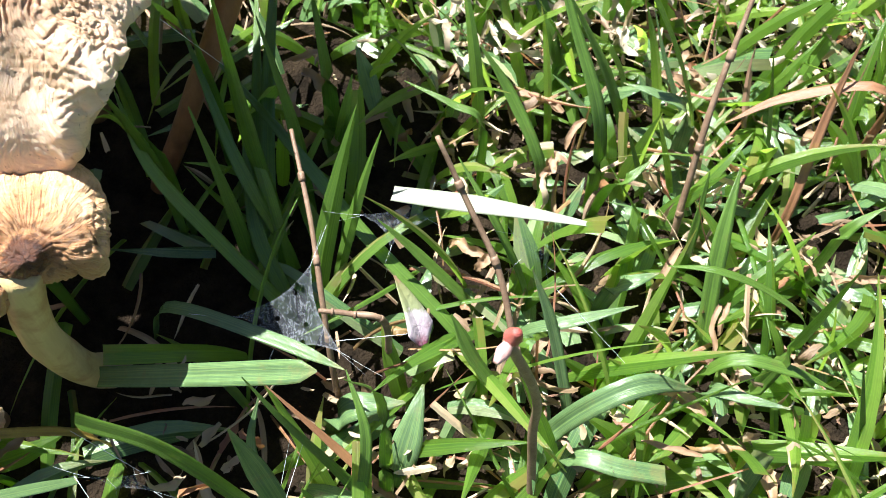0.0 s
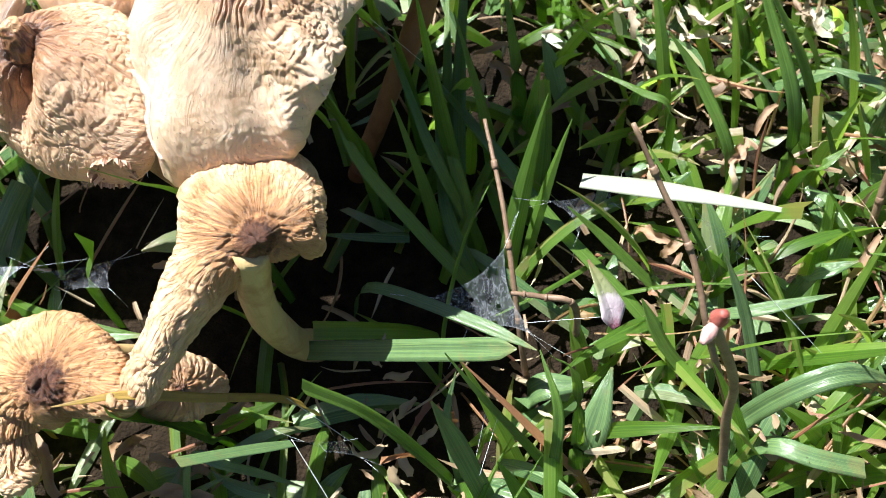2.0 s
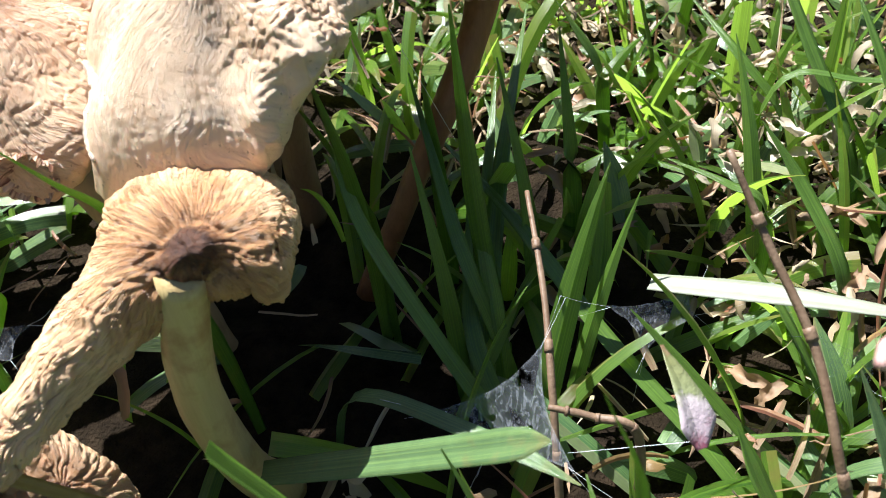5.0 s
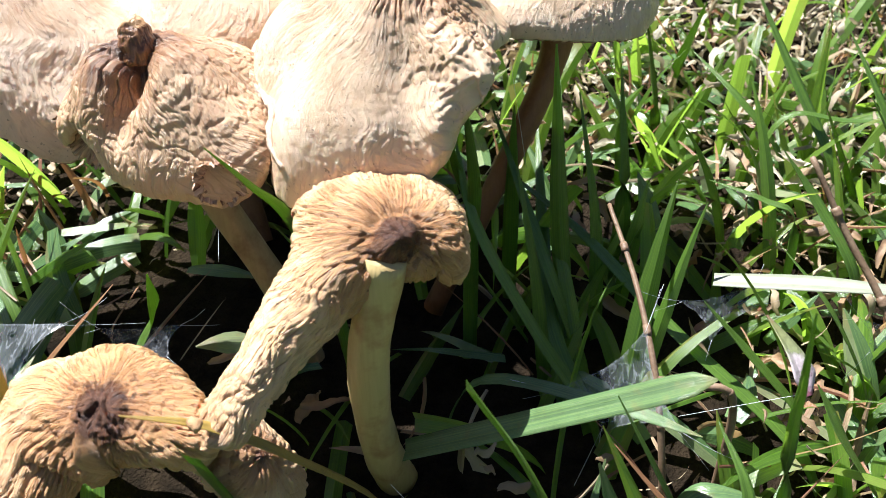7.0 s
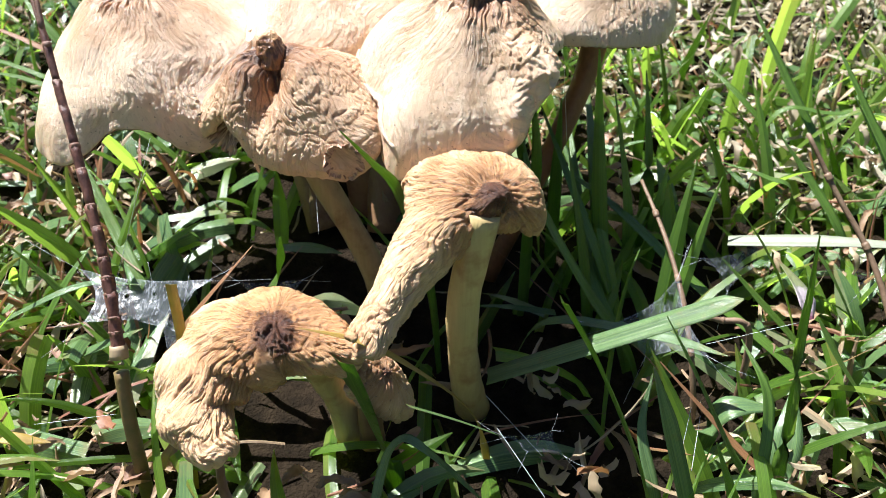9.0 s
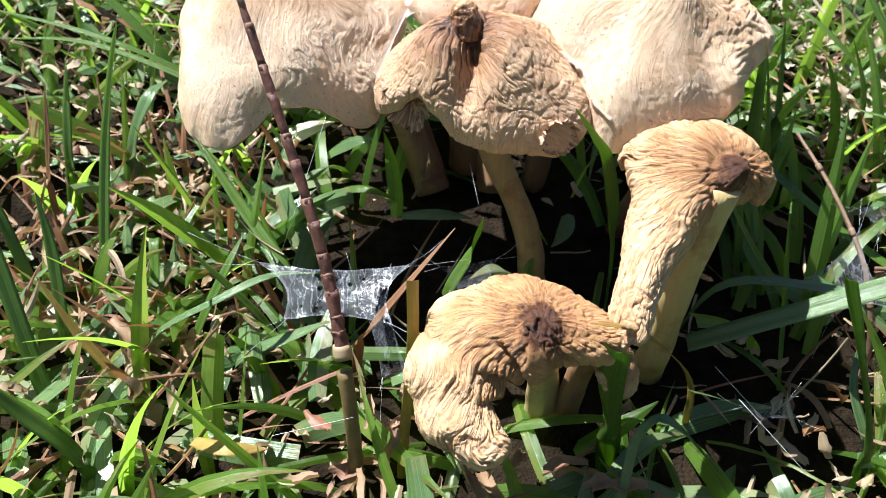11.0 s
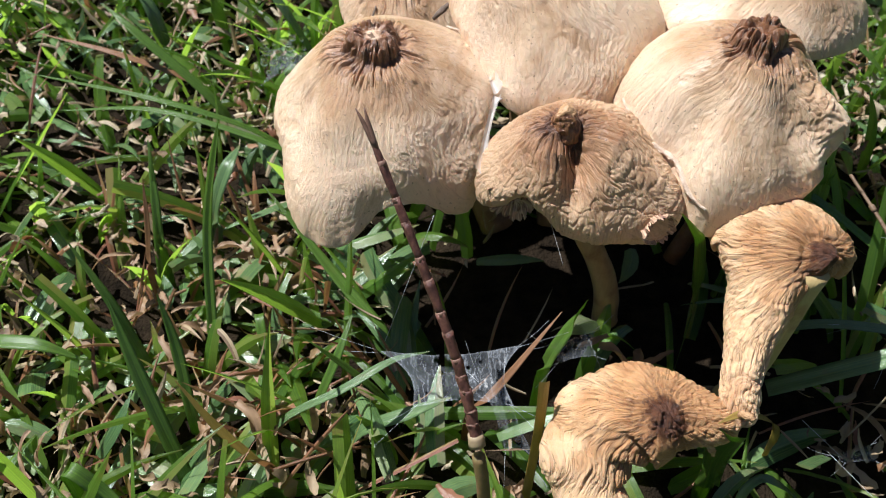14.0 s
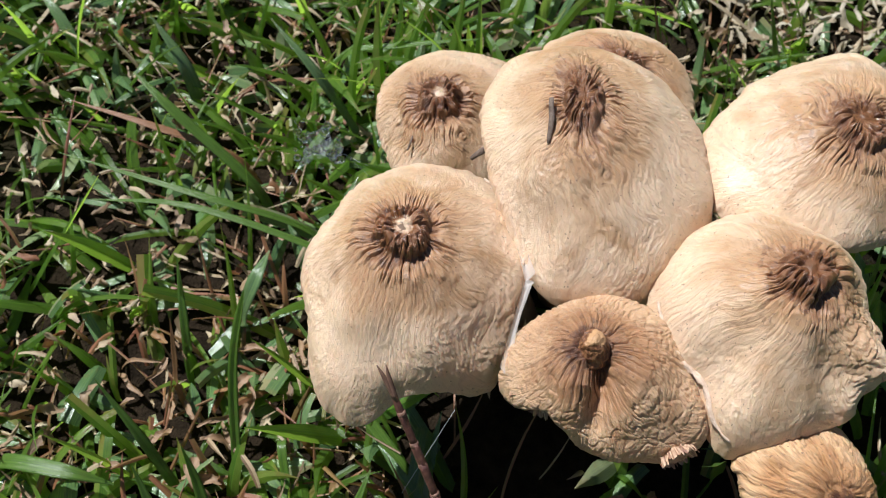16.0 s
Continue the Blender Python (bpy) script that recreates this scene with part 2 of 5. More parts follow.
def ground_material():
    """Dark soil under the grass, passing into closely mown turf farther off."""
    n = Nodes("soil_and_turf")
    obj = n.add("ShaderNodeTexCoord").outputs["Object"]
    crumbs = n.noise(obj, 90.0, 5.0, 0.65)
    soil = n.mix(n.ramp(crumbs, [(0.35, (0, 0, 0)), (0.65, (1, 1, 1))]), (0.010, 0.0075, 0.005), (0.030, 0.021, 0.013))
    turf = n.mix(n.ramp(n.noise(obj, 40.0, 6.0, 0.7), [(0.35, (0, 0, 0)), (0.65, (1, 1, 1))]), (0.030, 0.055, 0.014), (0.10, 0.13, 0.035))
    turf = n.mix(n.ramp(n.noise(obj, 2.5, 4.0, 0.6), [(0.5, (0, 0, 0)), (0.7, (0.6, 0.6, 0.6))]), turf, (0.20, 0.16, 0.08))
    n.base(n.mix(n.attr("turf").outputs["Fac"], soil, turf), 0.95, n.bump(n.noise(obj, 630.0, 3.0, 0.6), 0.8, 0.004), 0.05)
    return n.mat


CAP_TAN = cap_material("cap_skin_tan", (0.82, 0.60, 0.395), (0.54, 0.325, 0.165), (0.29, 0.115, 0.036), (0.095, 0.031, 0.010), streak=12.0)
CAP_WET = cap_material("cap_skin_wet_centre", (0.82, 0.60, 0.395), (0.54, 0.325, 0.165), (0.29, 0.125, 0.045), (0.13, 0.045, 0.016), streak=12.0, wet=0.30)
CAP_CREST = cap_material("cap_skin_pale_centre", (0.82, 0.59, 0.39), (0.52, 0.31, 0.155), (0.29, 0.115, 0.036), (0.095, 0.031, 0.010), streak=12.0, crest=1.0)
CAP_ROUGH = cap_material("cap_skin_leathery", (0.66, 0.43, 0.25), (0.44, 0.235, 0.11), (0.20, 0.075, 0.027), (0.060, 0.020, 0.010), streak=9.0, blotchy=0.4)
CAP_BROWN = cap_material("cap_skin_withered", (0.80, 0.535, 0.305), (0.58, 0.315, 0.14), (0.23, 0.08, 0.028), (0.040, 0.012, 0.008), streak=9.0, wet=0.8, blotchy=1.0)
STEM = stem_material("stem_skin", (0.44, 0.32, 0.13), (0.58, 0.45, 0.21), (0.30, 0.14, 0.05))
# Stems under the big caps: shade put into a darker brown skin.
STEM_DARK = stem_material("stem_skin_shaded", (0.22, 0.12, 0.06), (0.32, 0.19, 0.10), (0.12, 0.05, 0.025))
STEM_TAN = stem_material("stem_skin_tan", (0.32, 0.20, 0.10), (0.44, 0.30, 0.16), (0.19, 0.09, 0.04))
# Rusty tone of its own, deepened to stand for the shade there.
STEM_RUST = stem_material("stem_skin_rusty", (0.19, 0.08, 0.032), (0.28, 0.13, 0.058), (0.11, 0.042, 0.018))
GILLS = gill_material("mushroom_gills", (0.22, 0.085, 0.045), (0.52, 0.31, 0.19))
FRILL = gill_material("dry_gill_edges", (0.13, 0.045, 0.022), (0.68, 0.47, 0.31), 7.0)
knob_nodes = Nodes("knob_skin")
knob_obj = knob_nodes.add("ShaderNodeTexCoord").outputs["Object"]
knob_ribs = knob_nodes.noise(knob_nodes.coords((700, 700, 120), knob_obj), 1.0, 3.0, 0.6, 0.5)
knob_high = knob_nodes.math("ADD", knob_nodes.attr("umbo").outputs["Fac"], knob_nodes.math("MULTIPLY", knob_nodes.math("SUBTRACT", knob_nodes.noise(knob_obj, 420.0, 3.0), 0.5), 0.7))
knob_col = knob_nodes.mix(knob_nodes.ramp(knob_ribs, [(0.40, (0, 0, 0)), (0.60, (1, 1, 1))]), (0.10, 0.036, 0.015), (0.30, 0.14, 0.06))
knob_nodes.base(knob_nodes.mix(knob_nodes.ramp(knob_high, [(0.92, (0, 0, 0)), (1.25, (1, 1, 1))]), knob_col, (0.50, 0.29, 0.14)), 0.35, knob_nodes.bump(knob_ribs, 0.9, 0.0014), 0.6)
KNOB = knob_nodes.mat
FLESH = plain_material("torn_flesh", (0.62, 0.44, 0.31), (0.78, 0.63, 0.50), 260.0, 0.6, 0.8, 0.0012)
GREENS = [(0.0, (0.032, 0.085, 0.020)), (0.3, (0.063, 0.142, 0.030)), (0.6, (0.104, 0.200, 0.037)), (0.82, (0.167, 0.274, 0.047)), (0.94, (0.267, 0.316, 0.080)), (1.0, (0.349, 0.291, 0.138))]
GRASS = blade_material("grass_leaf", GREENS, 0.66, (0.52, 0.80, 0.07), 0.30, 0.6, 0.5, 0.16)
GREYGREEN = blade_material("grass_leaf_waxy", [(0.0, (0.040, 0.094, 0.038)), (0.4, (0.074, 0.146, 0.058)), (0.8, (0.134, 0.212, 0.092)), (1.0, (0.254, 0.262, 0.153))], 0.25, (0.36, 0.52, 0.12), 0.25, 0.3, 0.6, 0.25)
HERO = blade_material("grass_leaf_fresh", [(0.0, (0.055, 0.130, 0.019)), (0.5, (0.081, 0.163, 0.029)), (1.0, (0.124, 0.202, 0.039))], 0.42, (0.38, 0.60, 0.05), 0.33, 0.0, 0.5, 0.15)
YELLOWING = blade_material("grass_leaf_yellowing", [(0.0, (0.42, 0.27, 0.06)), (1.0, (0.46, 0.30, 0.08))], 0.35, (0.5, 0.5, 0.05), 0.42, 0.4, 0.5, 0.6)
DRY = blade_material("dry_grass", [(0.0, (0.128, 0.072, 0.036)), (0.3, (0.272, 0.176, 0.096)), (0.6, (0.416, 0.312, 0.184)), (0.85, (0.528, 0.440, 0.296)), (1.0, (0.240, 0.104, 0.064))], 0.2, (0.5, 0.35, 0.16), 0.6, 0.0, 0.6)
STRAW = blade_material("pale_straw", [(0.0, (0.288, 0.216, 0.130)), (0.5, (0.446, 0.374, 0.259)), (1.0, (0.533, 0.475, 0.360))], 0.25, (0.6, 0.5, 0.3), 0.6, 0.0, 0.6)
WHITE_DRY = blade_material("bleached_grass", [(0.0, (0.223, 0.245, 0.166)), (1.0, (0.252, 0.266, 0.187))], 0.2, (0.4, 0.45, 0.28), 0.5, 0.0, 0.3)
REDDISH = blade_material("reddish_grass", [(0.0, (0.22, 0.075, 0.05)), (0.5, (0.27, 0.12, 0.06)), (1.0, (0.24, 0.17, 0.06))], 0.25, (0.45, 0.22, 0.06), 0.45, 0.0, 0.5)
WEB = web_material()
SOIL = ground_material()
SILK = plain_material("silk", (0.75, 0.77, 0.8), (0.8, 0.8, 0.82), 50.0, 0.3)

# ---- mesh helpers ----
LATTICE = np.random.RandomState(7).rand(32, 32, 32)


def vnoise(p):
    """Smooth noise from -1 to 1 at rows of points, one lattice cell to a unit."""
    i = np.floor(p).astype(int)
    f = p - i
    f = f * f * (3 - 2 * f)
    out = 0.0
    for dx in (0, 1):
        for dy in (0, 1):
            for dz in (0, 1):
                w = (f[..., 0] if dx else 1 - f[..., 0]) * (f[..., 1] if dy else 1 - f[..., 1]) * (f[..., 2] if dz else 1 - f[..., 2])
                out = out + w * LATTICE[(i[..., 0] + dx) % 32, (i[..., 1] + dy) % 32, (i[..., 2] + dz) % 32]
    return out * 2 - 1


def link_mesh(name, verts, faces, material, parent=None, label="", uvs=None, smooth=True):
    """One mesh object from arrays; faces is an array of quads or a list."""
    me = bpy.data.meshes.new(name)
    if isinstance(faces, np.ndarray):
        k = faces.shape[1]
        me.vertices.add(len(verts))
        me.vertices.foreach_set("co", np.asarray(verts, np.float32).ravel())
        me.loops.add(faces.size)
        me.loops.foreach_set("vertex_index", faces.astype(np.int32).ravel())
        me.polygons.add(len(faces))
        me.polygons.foreach_set("loop_start", np.arange(0, faces.size, k, dtype=np.int32))
        me.polygons.foreach_set("loop_total", np.full(len(faces), k, np.int32))
        me.update(calc_edges=True)
    else:
        me.from_pydata([tuple(v) for v in verts], [], faces)
    if uvs is not None:
        layer = me.uv_layers.new(name="UVMap")
        idx = np.empty(len(me.loops), np.int32)
        me.loops.foreach_get("vertex_index", idx)
        layer.data.foreach_set("uv", np.asarray(uvs, np.float32)[idx].ravel())
    if smooth:
        me.polygons.foreach_set("use_smooth", np.ones(len(me.polygons), bool))
    me.materials.append(material)
    ob = new(name, me)
    if parent is not None:
        ob.parent = parent
        ob.matrix_parent_inverse = parent.matrix_world.inverted()
    if label:
        tagged(ob, label)
    return ob


def crease(ob, ridge):
    """A crisp midrib: marks the edges between vertices for which ridge is true as sharp."""
    me = ob.data
    ends = np.empty(len(me.edges) * 2, np.int32)
    me.edges.foreach_get("vertices", ends)
    ends = ends.reshape(-1, 2)
    mark = me.attributes.new("sharp_edge", "BOOLEAN", "EDGE")
    mark.data.foreach_set("value", ridge[ends[:, 0]] & ridge[ends[:, 1]])
    return ob


def grid_faces(rows, cols, wrap):
    """Quads of a grid of rows x cols vertices, closed round the columns if wrap."""
    r = np.arange(rows - 1)[:, None]
    c = np.arange(cols if wrap else cols - 1)[None, :]
    d = (c + 1) % cols
    return np.stack([r * cols + c, r * cols + d, (r + 1) * cols + d, (r + 1) * cols + c], -1).reshape(-1, 4)


def base_empty(name, at, label, category, group=""):
    e = new(name)
    e.location = at
    e.empty_display_size = 0.01
    e.matrix_world = Matrix.Translation(at)
    return tagged(e, label, category, group)


def set_attr(ob, name, kind, values):
    a = ob.data.attributes.new(name, kind, "POINT")
    a.data.foreach_set("vector" if kind == "FLOAT_VECTOR" else "value", np.asarray(values, np.float32).ravel())


def around(theta, rows, column, blur=9.0):
    """A value that glides through the (degrees, ...) rows round a circle."""
    rows = sorted((a % 360, v) for a, v in ((r[0], r[column]) for r in rows))
    a = np.array([rows[-1][0] - 360] + [r[0] for r in rows] + [rows[0][0] + 360])
    v = np.array([rows[-1][1]] + [r[1] for r in rows] + [rows[0][1]])
    n = 720
    val = np.interp(np.arange(n) / 2, a, v)
    k = np.minimum(np.arange(n), n - np.arange(n)) / 2
    w = np.exp(-((k / blur) ** 2) / 2)
    val = np.real(np.fft.ifft(np.fft.fft(val) * np.fft.fft(w / w.sum())))
    return np.interp(theta, np.arange(n + 1) / 2, np.append(val, val[0]))


def normals_of(p):
    """Normals of a grid of points (rings x angles, closed round the angles)."""
    dt = np.roll(p, -1, 1) - np.roll(p, 1, 1)
    ds = np.gradient(p, axis=0)
    nrm = np.cross(ds, dt)
    nrm[0] = nrm[1].mean(0)
    nrm /= np.linalg.norm(nrm, axis=-1, keepdims=True) + 1e-12
    return nrm


def wrinkles(p, turn, dist, off, fine=5.0, start=0.010, reach=0.014):
    """Rounded folds that run out from a centre and fork as they spread; 0 in the furrows, 1 on the backs."""
    a = turn + 0.16 * vnoise(p * 75 + off) + 0.07 * vnoise(p * 210 + off)
    level = np.clip(np.log2(np.maximum(dist, 1e-5) / start) + 0.5 + 0.5 * vnoise(p * 90 + off), 0, 3)
    total, weight = 0.0, 0.0
    for j in range(4):
        f = fine * 2 ** j
        w = np.clip(1 - np.abs(level - j), 0, 1)
        q = np.stack([np.cos(a) * f, np.sin(a) * f, dist / reach + 0.5 * vnoise(p * 120 + off)], -1) + off * (j + 1)
        total = total + w * np.clip(np.abs(vnoise(q)) * 2.6, 0, 1) ** 0.65
        weight = weight + w
    return total / np.maximum(weight, 1e-6)


def hide_cells(p, off, size):
    """Leathery cells with narrow furrows between them."""
    q = p / size + 0.7 * vnoise(p / size * 0.6 + off)[..., None]
    one = np.clip(np.abs(vnoise(q + off)) * 2.8, 0, 1)
    two = np.clip(np.abs(vnoise(q * 1.9 + off * 1.3)) * 2.8, 0, 1)
    return (one * (0.55 + 0.45 * two)) ** 0.7


def mushroom(label, centre, rim, stem, radius, skin, umbo=(0.0, 0.0), umbo_size=0.011, knob=0.003, seed=0,
             ridges=0.0008, leather=0.00012, lumps=0.0018, thick=0.0016, blur=6.0, fold=0.0, bun=78.0, flank=46.0, pleat=0.0012, stretch=1.0, stem_skin=None, dents=(), fringe=(), knob_skin=False, knobbly=()):
    """A mushroom: a cap of uneven outline (degrees, radius, drop), its gills and its stem along a bent line."""
    base = base_empty("mushroom", stem[0], label, "mushroom", "mushrooms of one clump")
    n, m, roll = 620, 150, 6
    th = np.arange(n) * 360 / n
    r, drop = around(th, rim, 1, blur), around(th, rim, 2, blur)
    ring = np.stack([np.cos(np.radians(th)), np.sin(np.radians(th)), 0 * th], -1)
    crinkle = vnoise(ring * 6 + seed * 2.1) + 0.8 * vnoise(ring * 13 + seed * 1.3) + 0.5 * vnoise(ring * 26 + seed)
    full = np.linspace(0.0, 1.0, m)[:, None] ** 0.95
    # slope along the skin: level at the middle, an even flank, then tucked under at the rim
    u = np.linspace(0.0, 1.0, 400)
    slope = np.radians(flank * np.clip(u / 0.6, 0, 1) ** 0.9 + (bun - flank) * np.clip((u - 0.70) / 0.30, 0, 1) ** 1.5)
    sr, sz = np.cumsum(np.cos(slope)), np.cumsum(np.sin(slope))
    s = np.interp(full, u, (sr - sr[0]) / sr.max())
    fall = np.interp(full, u, (sz - sz[0]) / (sz[-1] - sz[0]))
    ca, sa = np.cos(np.radians(th)), np.sin(np.radians(th))
    c = np.array(centre)
    hem = full ** 8
    r = r + 0.0007 * crinkle * hem
    x, y = s * r * ca, s * r * sa
    z = -drop * fall - 0.0008 * np.roll(crinkle, 9) * hem
    p = np.stack([x, y, z], -1)
    ux, uy = (x - umbo[0]) * stretch, (y - umbo[1]) / stretch
    ud = np.hypot(ux, uy) * (1 + 0.16 * vnoise(p * 130 + seed) + 0.10 * vnoise(p * 330 + seed))
    flow = np.stack([np.broadcast_to(ca, x.shape), np.broadcast_to(sa, x.shape), np.broadcast_to(s, x.shape)], -1)
    ut = np.arctan2(y - umbo[1], x - umbo[0]) + 0.38 * vnoise(p * 26 + seed * 1.9) + 0.14 * vnoise(p * 75 + seed)
    uflow = np.stack([np.cos(ut), np.sin(ut), ud / 0.045], -1)
    off = np.array([seed * 3.7, seed * 5.1, seed * 2.3])
    h = lumps * vnoise(p * 60 + off) * np.clip(s * 1.6, 0, 1)
    k = ud / (umbo_size * (1 + 0.12 * vnoise(uflow * (1.6, 1.6, 0.0) + off)))
    patch = np.clip(0.50 + 1.3 * vnoise(p * 42 + off * 2), 0.08, 1)
    rays = wrinkles(p, ut, ud, off)
    level_folds = np.clip(np.abs(vnoise(uflow * (7.0, 7.0, 20.0) + off + 0.9 * vnoise(p * 100 + off)[..., None])) * 2.4, 0, 1) ** 0.7
    cells = hide_cells(p, off, 0.0026)
    calm = np.clip((k - 0.9) / 0.4, 0, 1)
    fan = 0.42 + 0.7 * np.exp(-((k - 1.5) / 0.9) ** 2) + fold
    low = np.clip((full - 0.55) * 3, 0, 1)
    h = h + ridges * calm * (rays * fan * (0.25 + 0.75 * patch) + 0.2 * low * patch ** 1.5 * (level_folds * 0.6 + cells * 0.5))
    h = h + leather * cells * np.clip(k - 0.9, 0, 1)
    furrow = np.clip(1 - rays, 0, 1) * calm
    for kx, ky, size, rise in knobbly:
        spot = np.exp(-((x - kx) ** 2 + (y - ky) ** 2) / size ** 2)
        h = h + rise * spot * (hide_cells(p, off * 0.6, 0.0032) + 0.4 * cells)
        furrow = np.maximum(furrow, spot * (1 - cells) * 0.8)
    for dx, dy, size, rise in dents:
        h = h + rise * np.exp(-((x - dx) ** 2 + (y - dy) ** 2) / size ** 2) * (1 + 0.15 * vnoise(p * 260 + off))
    # a knob in the middle with finger-like ribs down its sides, in a puckered trough
    h = h + knob * np.exp(-(k / 0.95) ** 4.0) - 0.25 * abs(knob) * np.exp(-((k - 1.2) / 0.3) ** 2)
    ribs = wrinkles(p, ut, ud + 0 * k, off * 1.4, 3.1, 0.007, 0.007)
    beads = np.clip(np.abs(vnoise(p * 330 + off)) * 2.4, 0, 1)
    h = h + pleat * (2.2 * ribs + 0.8 * beads - 0.8) * np.exp(-((k - 0.72) / 0.36) ** 4)
    h = h + 0.0006 * beads * np.exp(-(k / 0.5) ** 2)
    h = h + 0.9 * pleat * rays * np.exp(-((k - 1.5) / 0.5) ** 2)
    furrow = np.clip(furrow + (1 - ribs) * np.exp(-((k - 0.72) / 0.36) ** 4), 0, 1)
    h = h * np.clip((1.03 - full) * 10, 0.3, 1)
    p = p + normals_of(p) * h[..., None]
    top = p
    # rolled rim
    out = np.stack([ca, sa, 0 * ca], -1)
    rings = []
    lip = top[-1] - top[-4]
    lip /= np.linalg.norm(lip, axis=-1, keepdims=True)
    outward = np.cross(np.stack([-sa, ca, 0 * ca], -1), lip)
    outward *= -np.sign((outward * np.stack([0 * ca, 0 * ca, 1 + 0 * ca], -1)).sum(-1) + (outward * out).sum(-1))[:, None]
    for q in range(1, roll + 1):
        a = math.pi * 0.85 * q / roll
        rings.append(top[-1] + lip * (thick / 2) * math.sin(a) + outward * (thick / 2) * (1 - math.cos(a)))
    grid = np.concatenate([top, np.array(rings)])
    verts = grid.reshape(-1, 3) + c
    cap = link_mesh("cap", verts, grid_faces(m + roll, n, True), skin, base)
    fl = np.concatenate([uflow, np.repeat(uflow[-1:], roll, 0)]).reshape(-1, 3)
    um = np.concatenate([ud, np.repeat(ud[-1:], roll, 0)]).ravel() / (umbo_size * 3.2)
    set_attr(cap, "flow", "FLOAT_VECTOR", fl)
    set_attr(cap, "umbo", "FLOAT", np.clip(um, 0, 2))
    set_attr(cap, "edge", "FLOAT", np.concatenate([np.broadcast_to(full, x.shape), np.full((roll, n), 0.6)]))
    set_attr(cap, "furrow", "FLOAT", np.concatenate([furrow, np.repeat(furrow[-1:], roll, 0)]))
    for a0, a1, width in fringe:
        # torn, whitish flesh along the rim where it presses on a neighbour
        at = np.arange(a0, a1, 4.0)
        ring_p = top[-16] + c
        pts = [tuple(np.array([np.interp(q % 360, th, ring_p[:, j]) for j in range(3)]) + (0, 0, 0.0014)) for q in at]
        rad = [width * (0.25 + 0.75 * math.sin(math.pi * (i + 0.3) / len(at))) * (1 + 0.5 * noise.noise(Vector((i * 0.9, seed, 2.0)))) for i in range(len(at))]
        tube("torn_rim", pts, rad, FLESH, base, rings=len(at) * 4, sides=12, wobble=0.9, seed=seed, label="pale crumbling torn edge")
    if knob_skin:
        # a bent finger-like knob with a pale tip stands on the middle
        q = c + np.array([umbo[0], umbo[1], 0.0])
        line = [tuple(q + v) for v in np.array([(0.0006, -0.0012, -0.003), (0.0004, -0.0006, 0.0015), (-0.0002, 0.0004, 0.0048), (-0.0012, 0.0012, 0.0074), (-0.0018, 0.0016, 0.0082)])]
        kn = tube("knob", line, [0.0060, 0.0054, 0.0047, 0.0036, 0.0012], KNOB, base, rings=30, sides=40, wobble=0.14, seed=seed, label="dark ribbed knob with a pale tip")
        tips = np.empty(len(kn.data.vertices) * 3)
        kn.data.vertices.foreach_get("co", tips)
        set_attr(kn, "umbo", "FLOAT", (tips.reshape(-1, 3)[:, 2] - q[2]) / 0.008)
    # gills under the cap
    g = 14
    su = np.linspace(1.0, 0.1, g)[:, None]
    start = np.array(rings)[-1]
    gx, gy = start[:, 0] * su, start[:, 1] * su
    gz = start[:, 2] + (drop * 0.75) * (1 - su ** 1.6) - 0.001
    gz = gz + 0.0009 * np.sign(np.sin(np.radians(th) * 52)) * np.sin(np.pi * np.clip(su, 0, 1))
    gz = np.minimum(gz, -0.005)
    gv = np.stack([gx, gy, gz], -1).reshape(-1, 3) + c
    gl = link_mesh("gill_layer", gv, grid_faces(g, n, True), GILLS, base, "reddish-brown withered gill underside")
    set_attr(gl, "flow", "FLOAT_VECTOR", np.stack([np.broadcast_to(ca, gx.shape), np.broadcast_to(sa, gx.shape), np.broadcast_to(su, gx.shape)], -1))
    tube("stem", stem, radius, stem_skin or STEM, base, rings=26, sides=22, wobble=0.12, seed=seed)
    return base


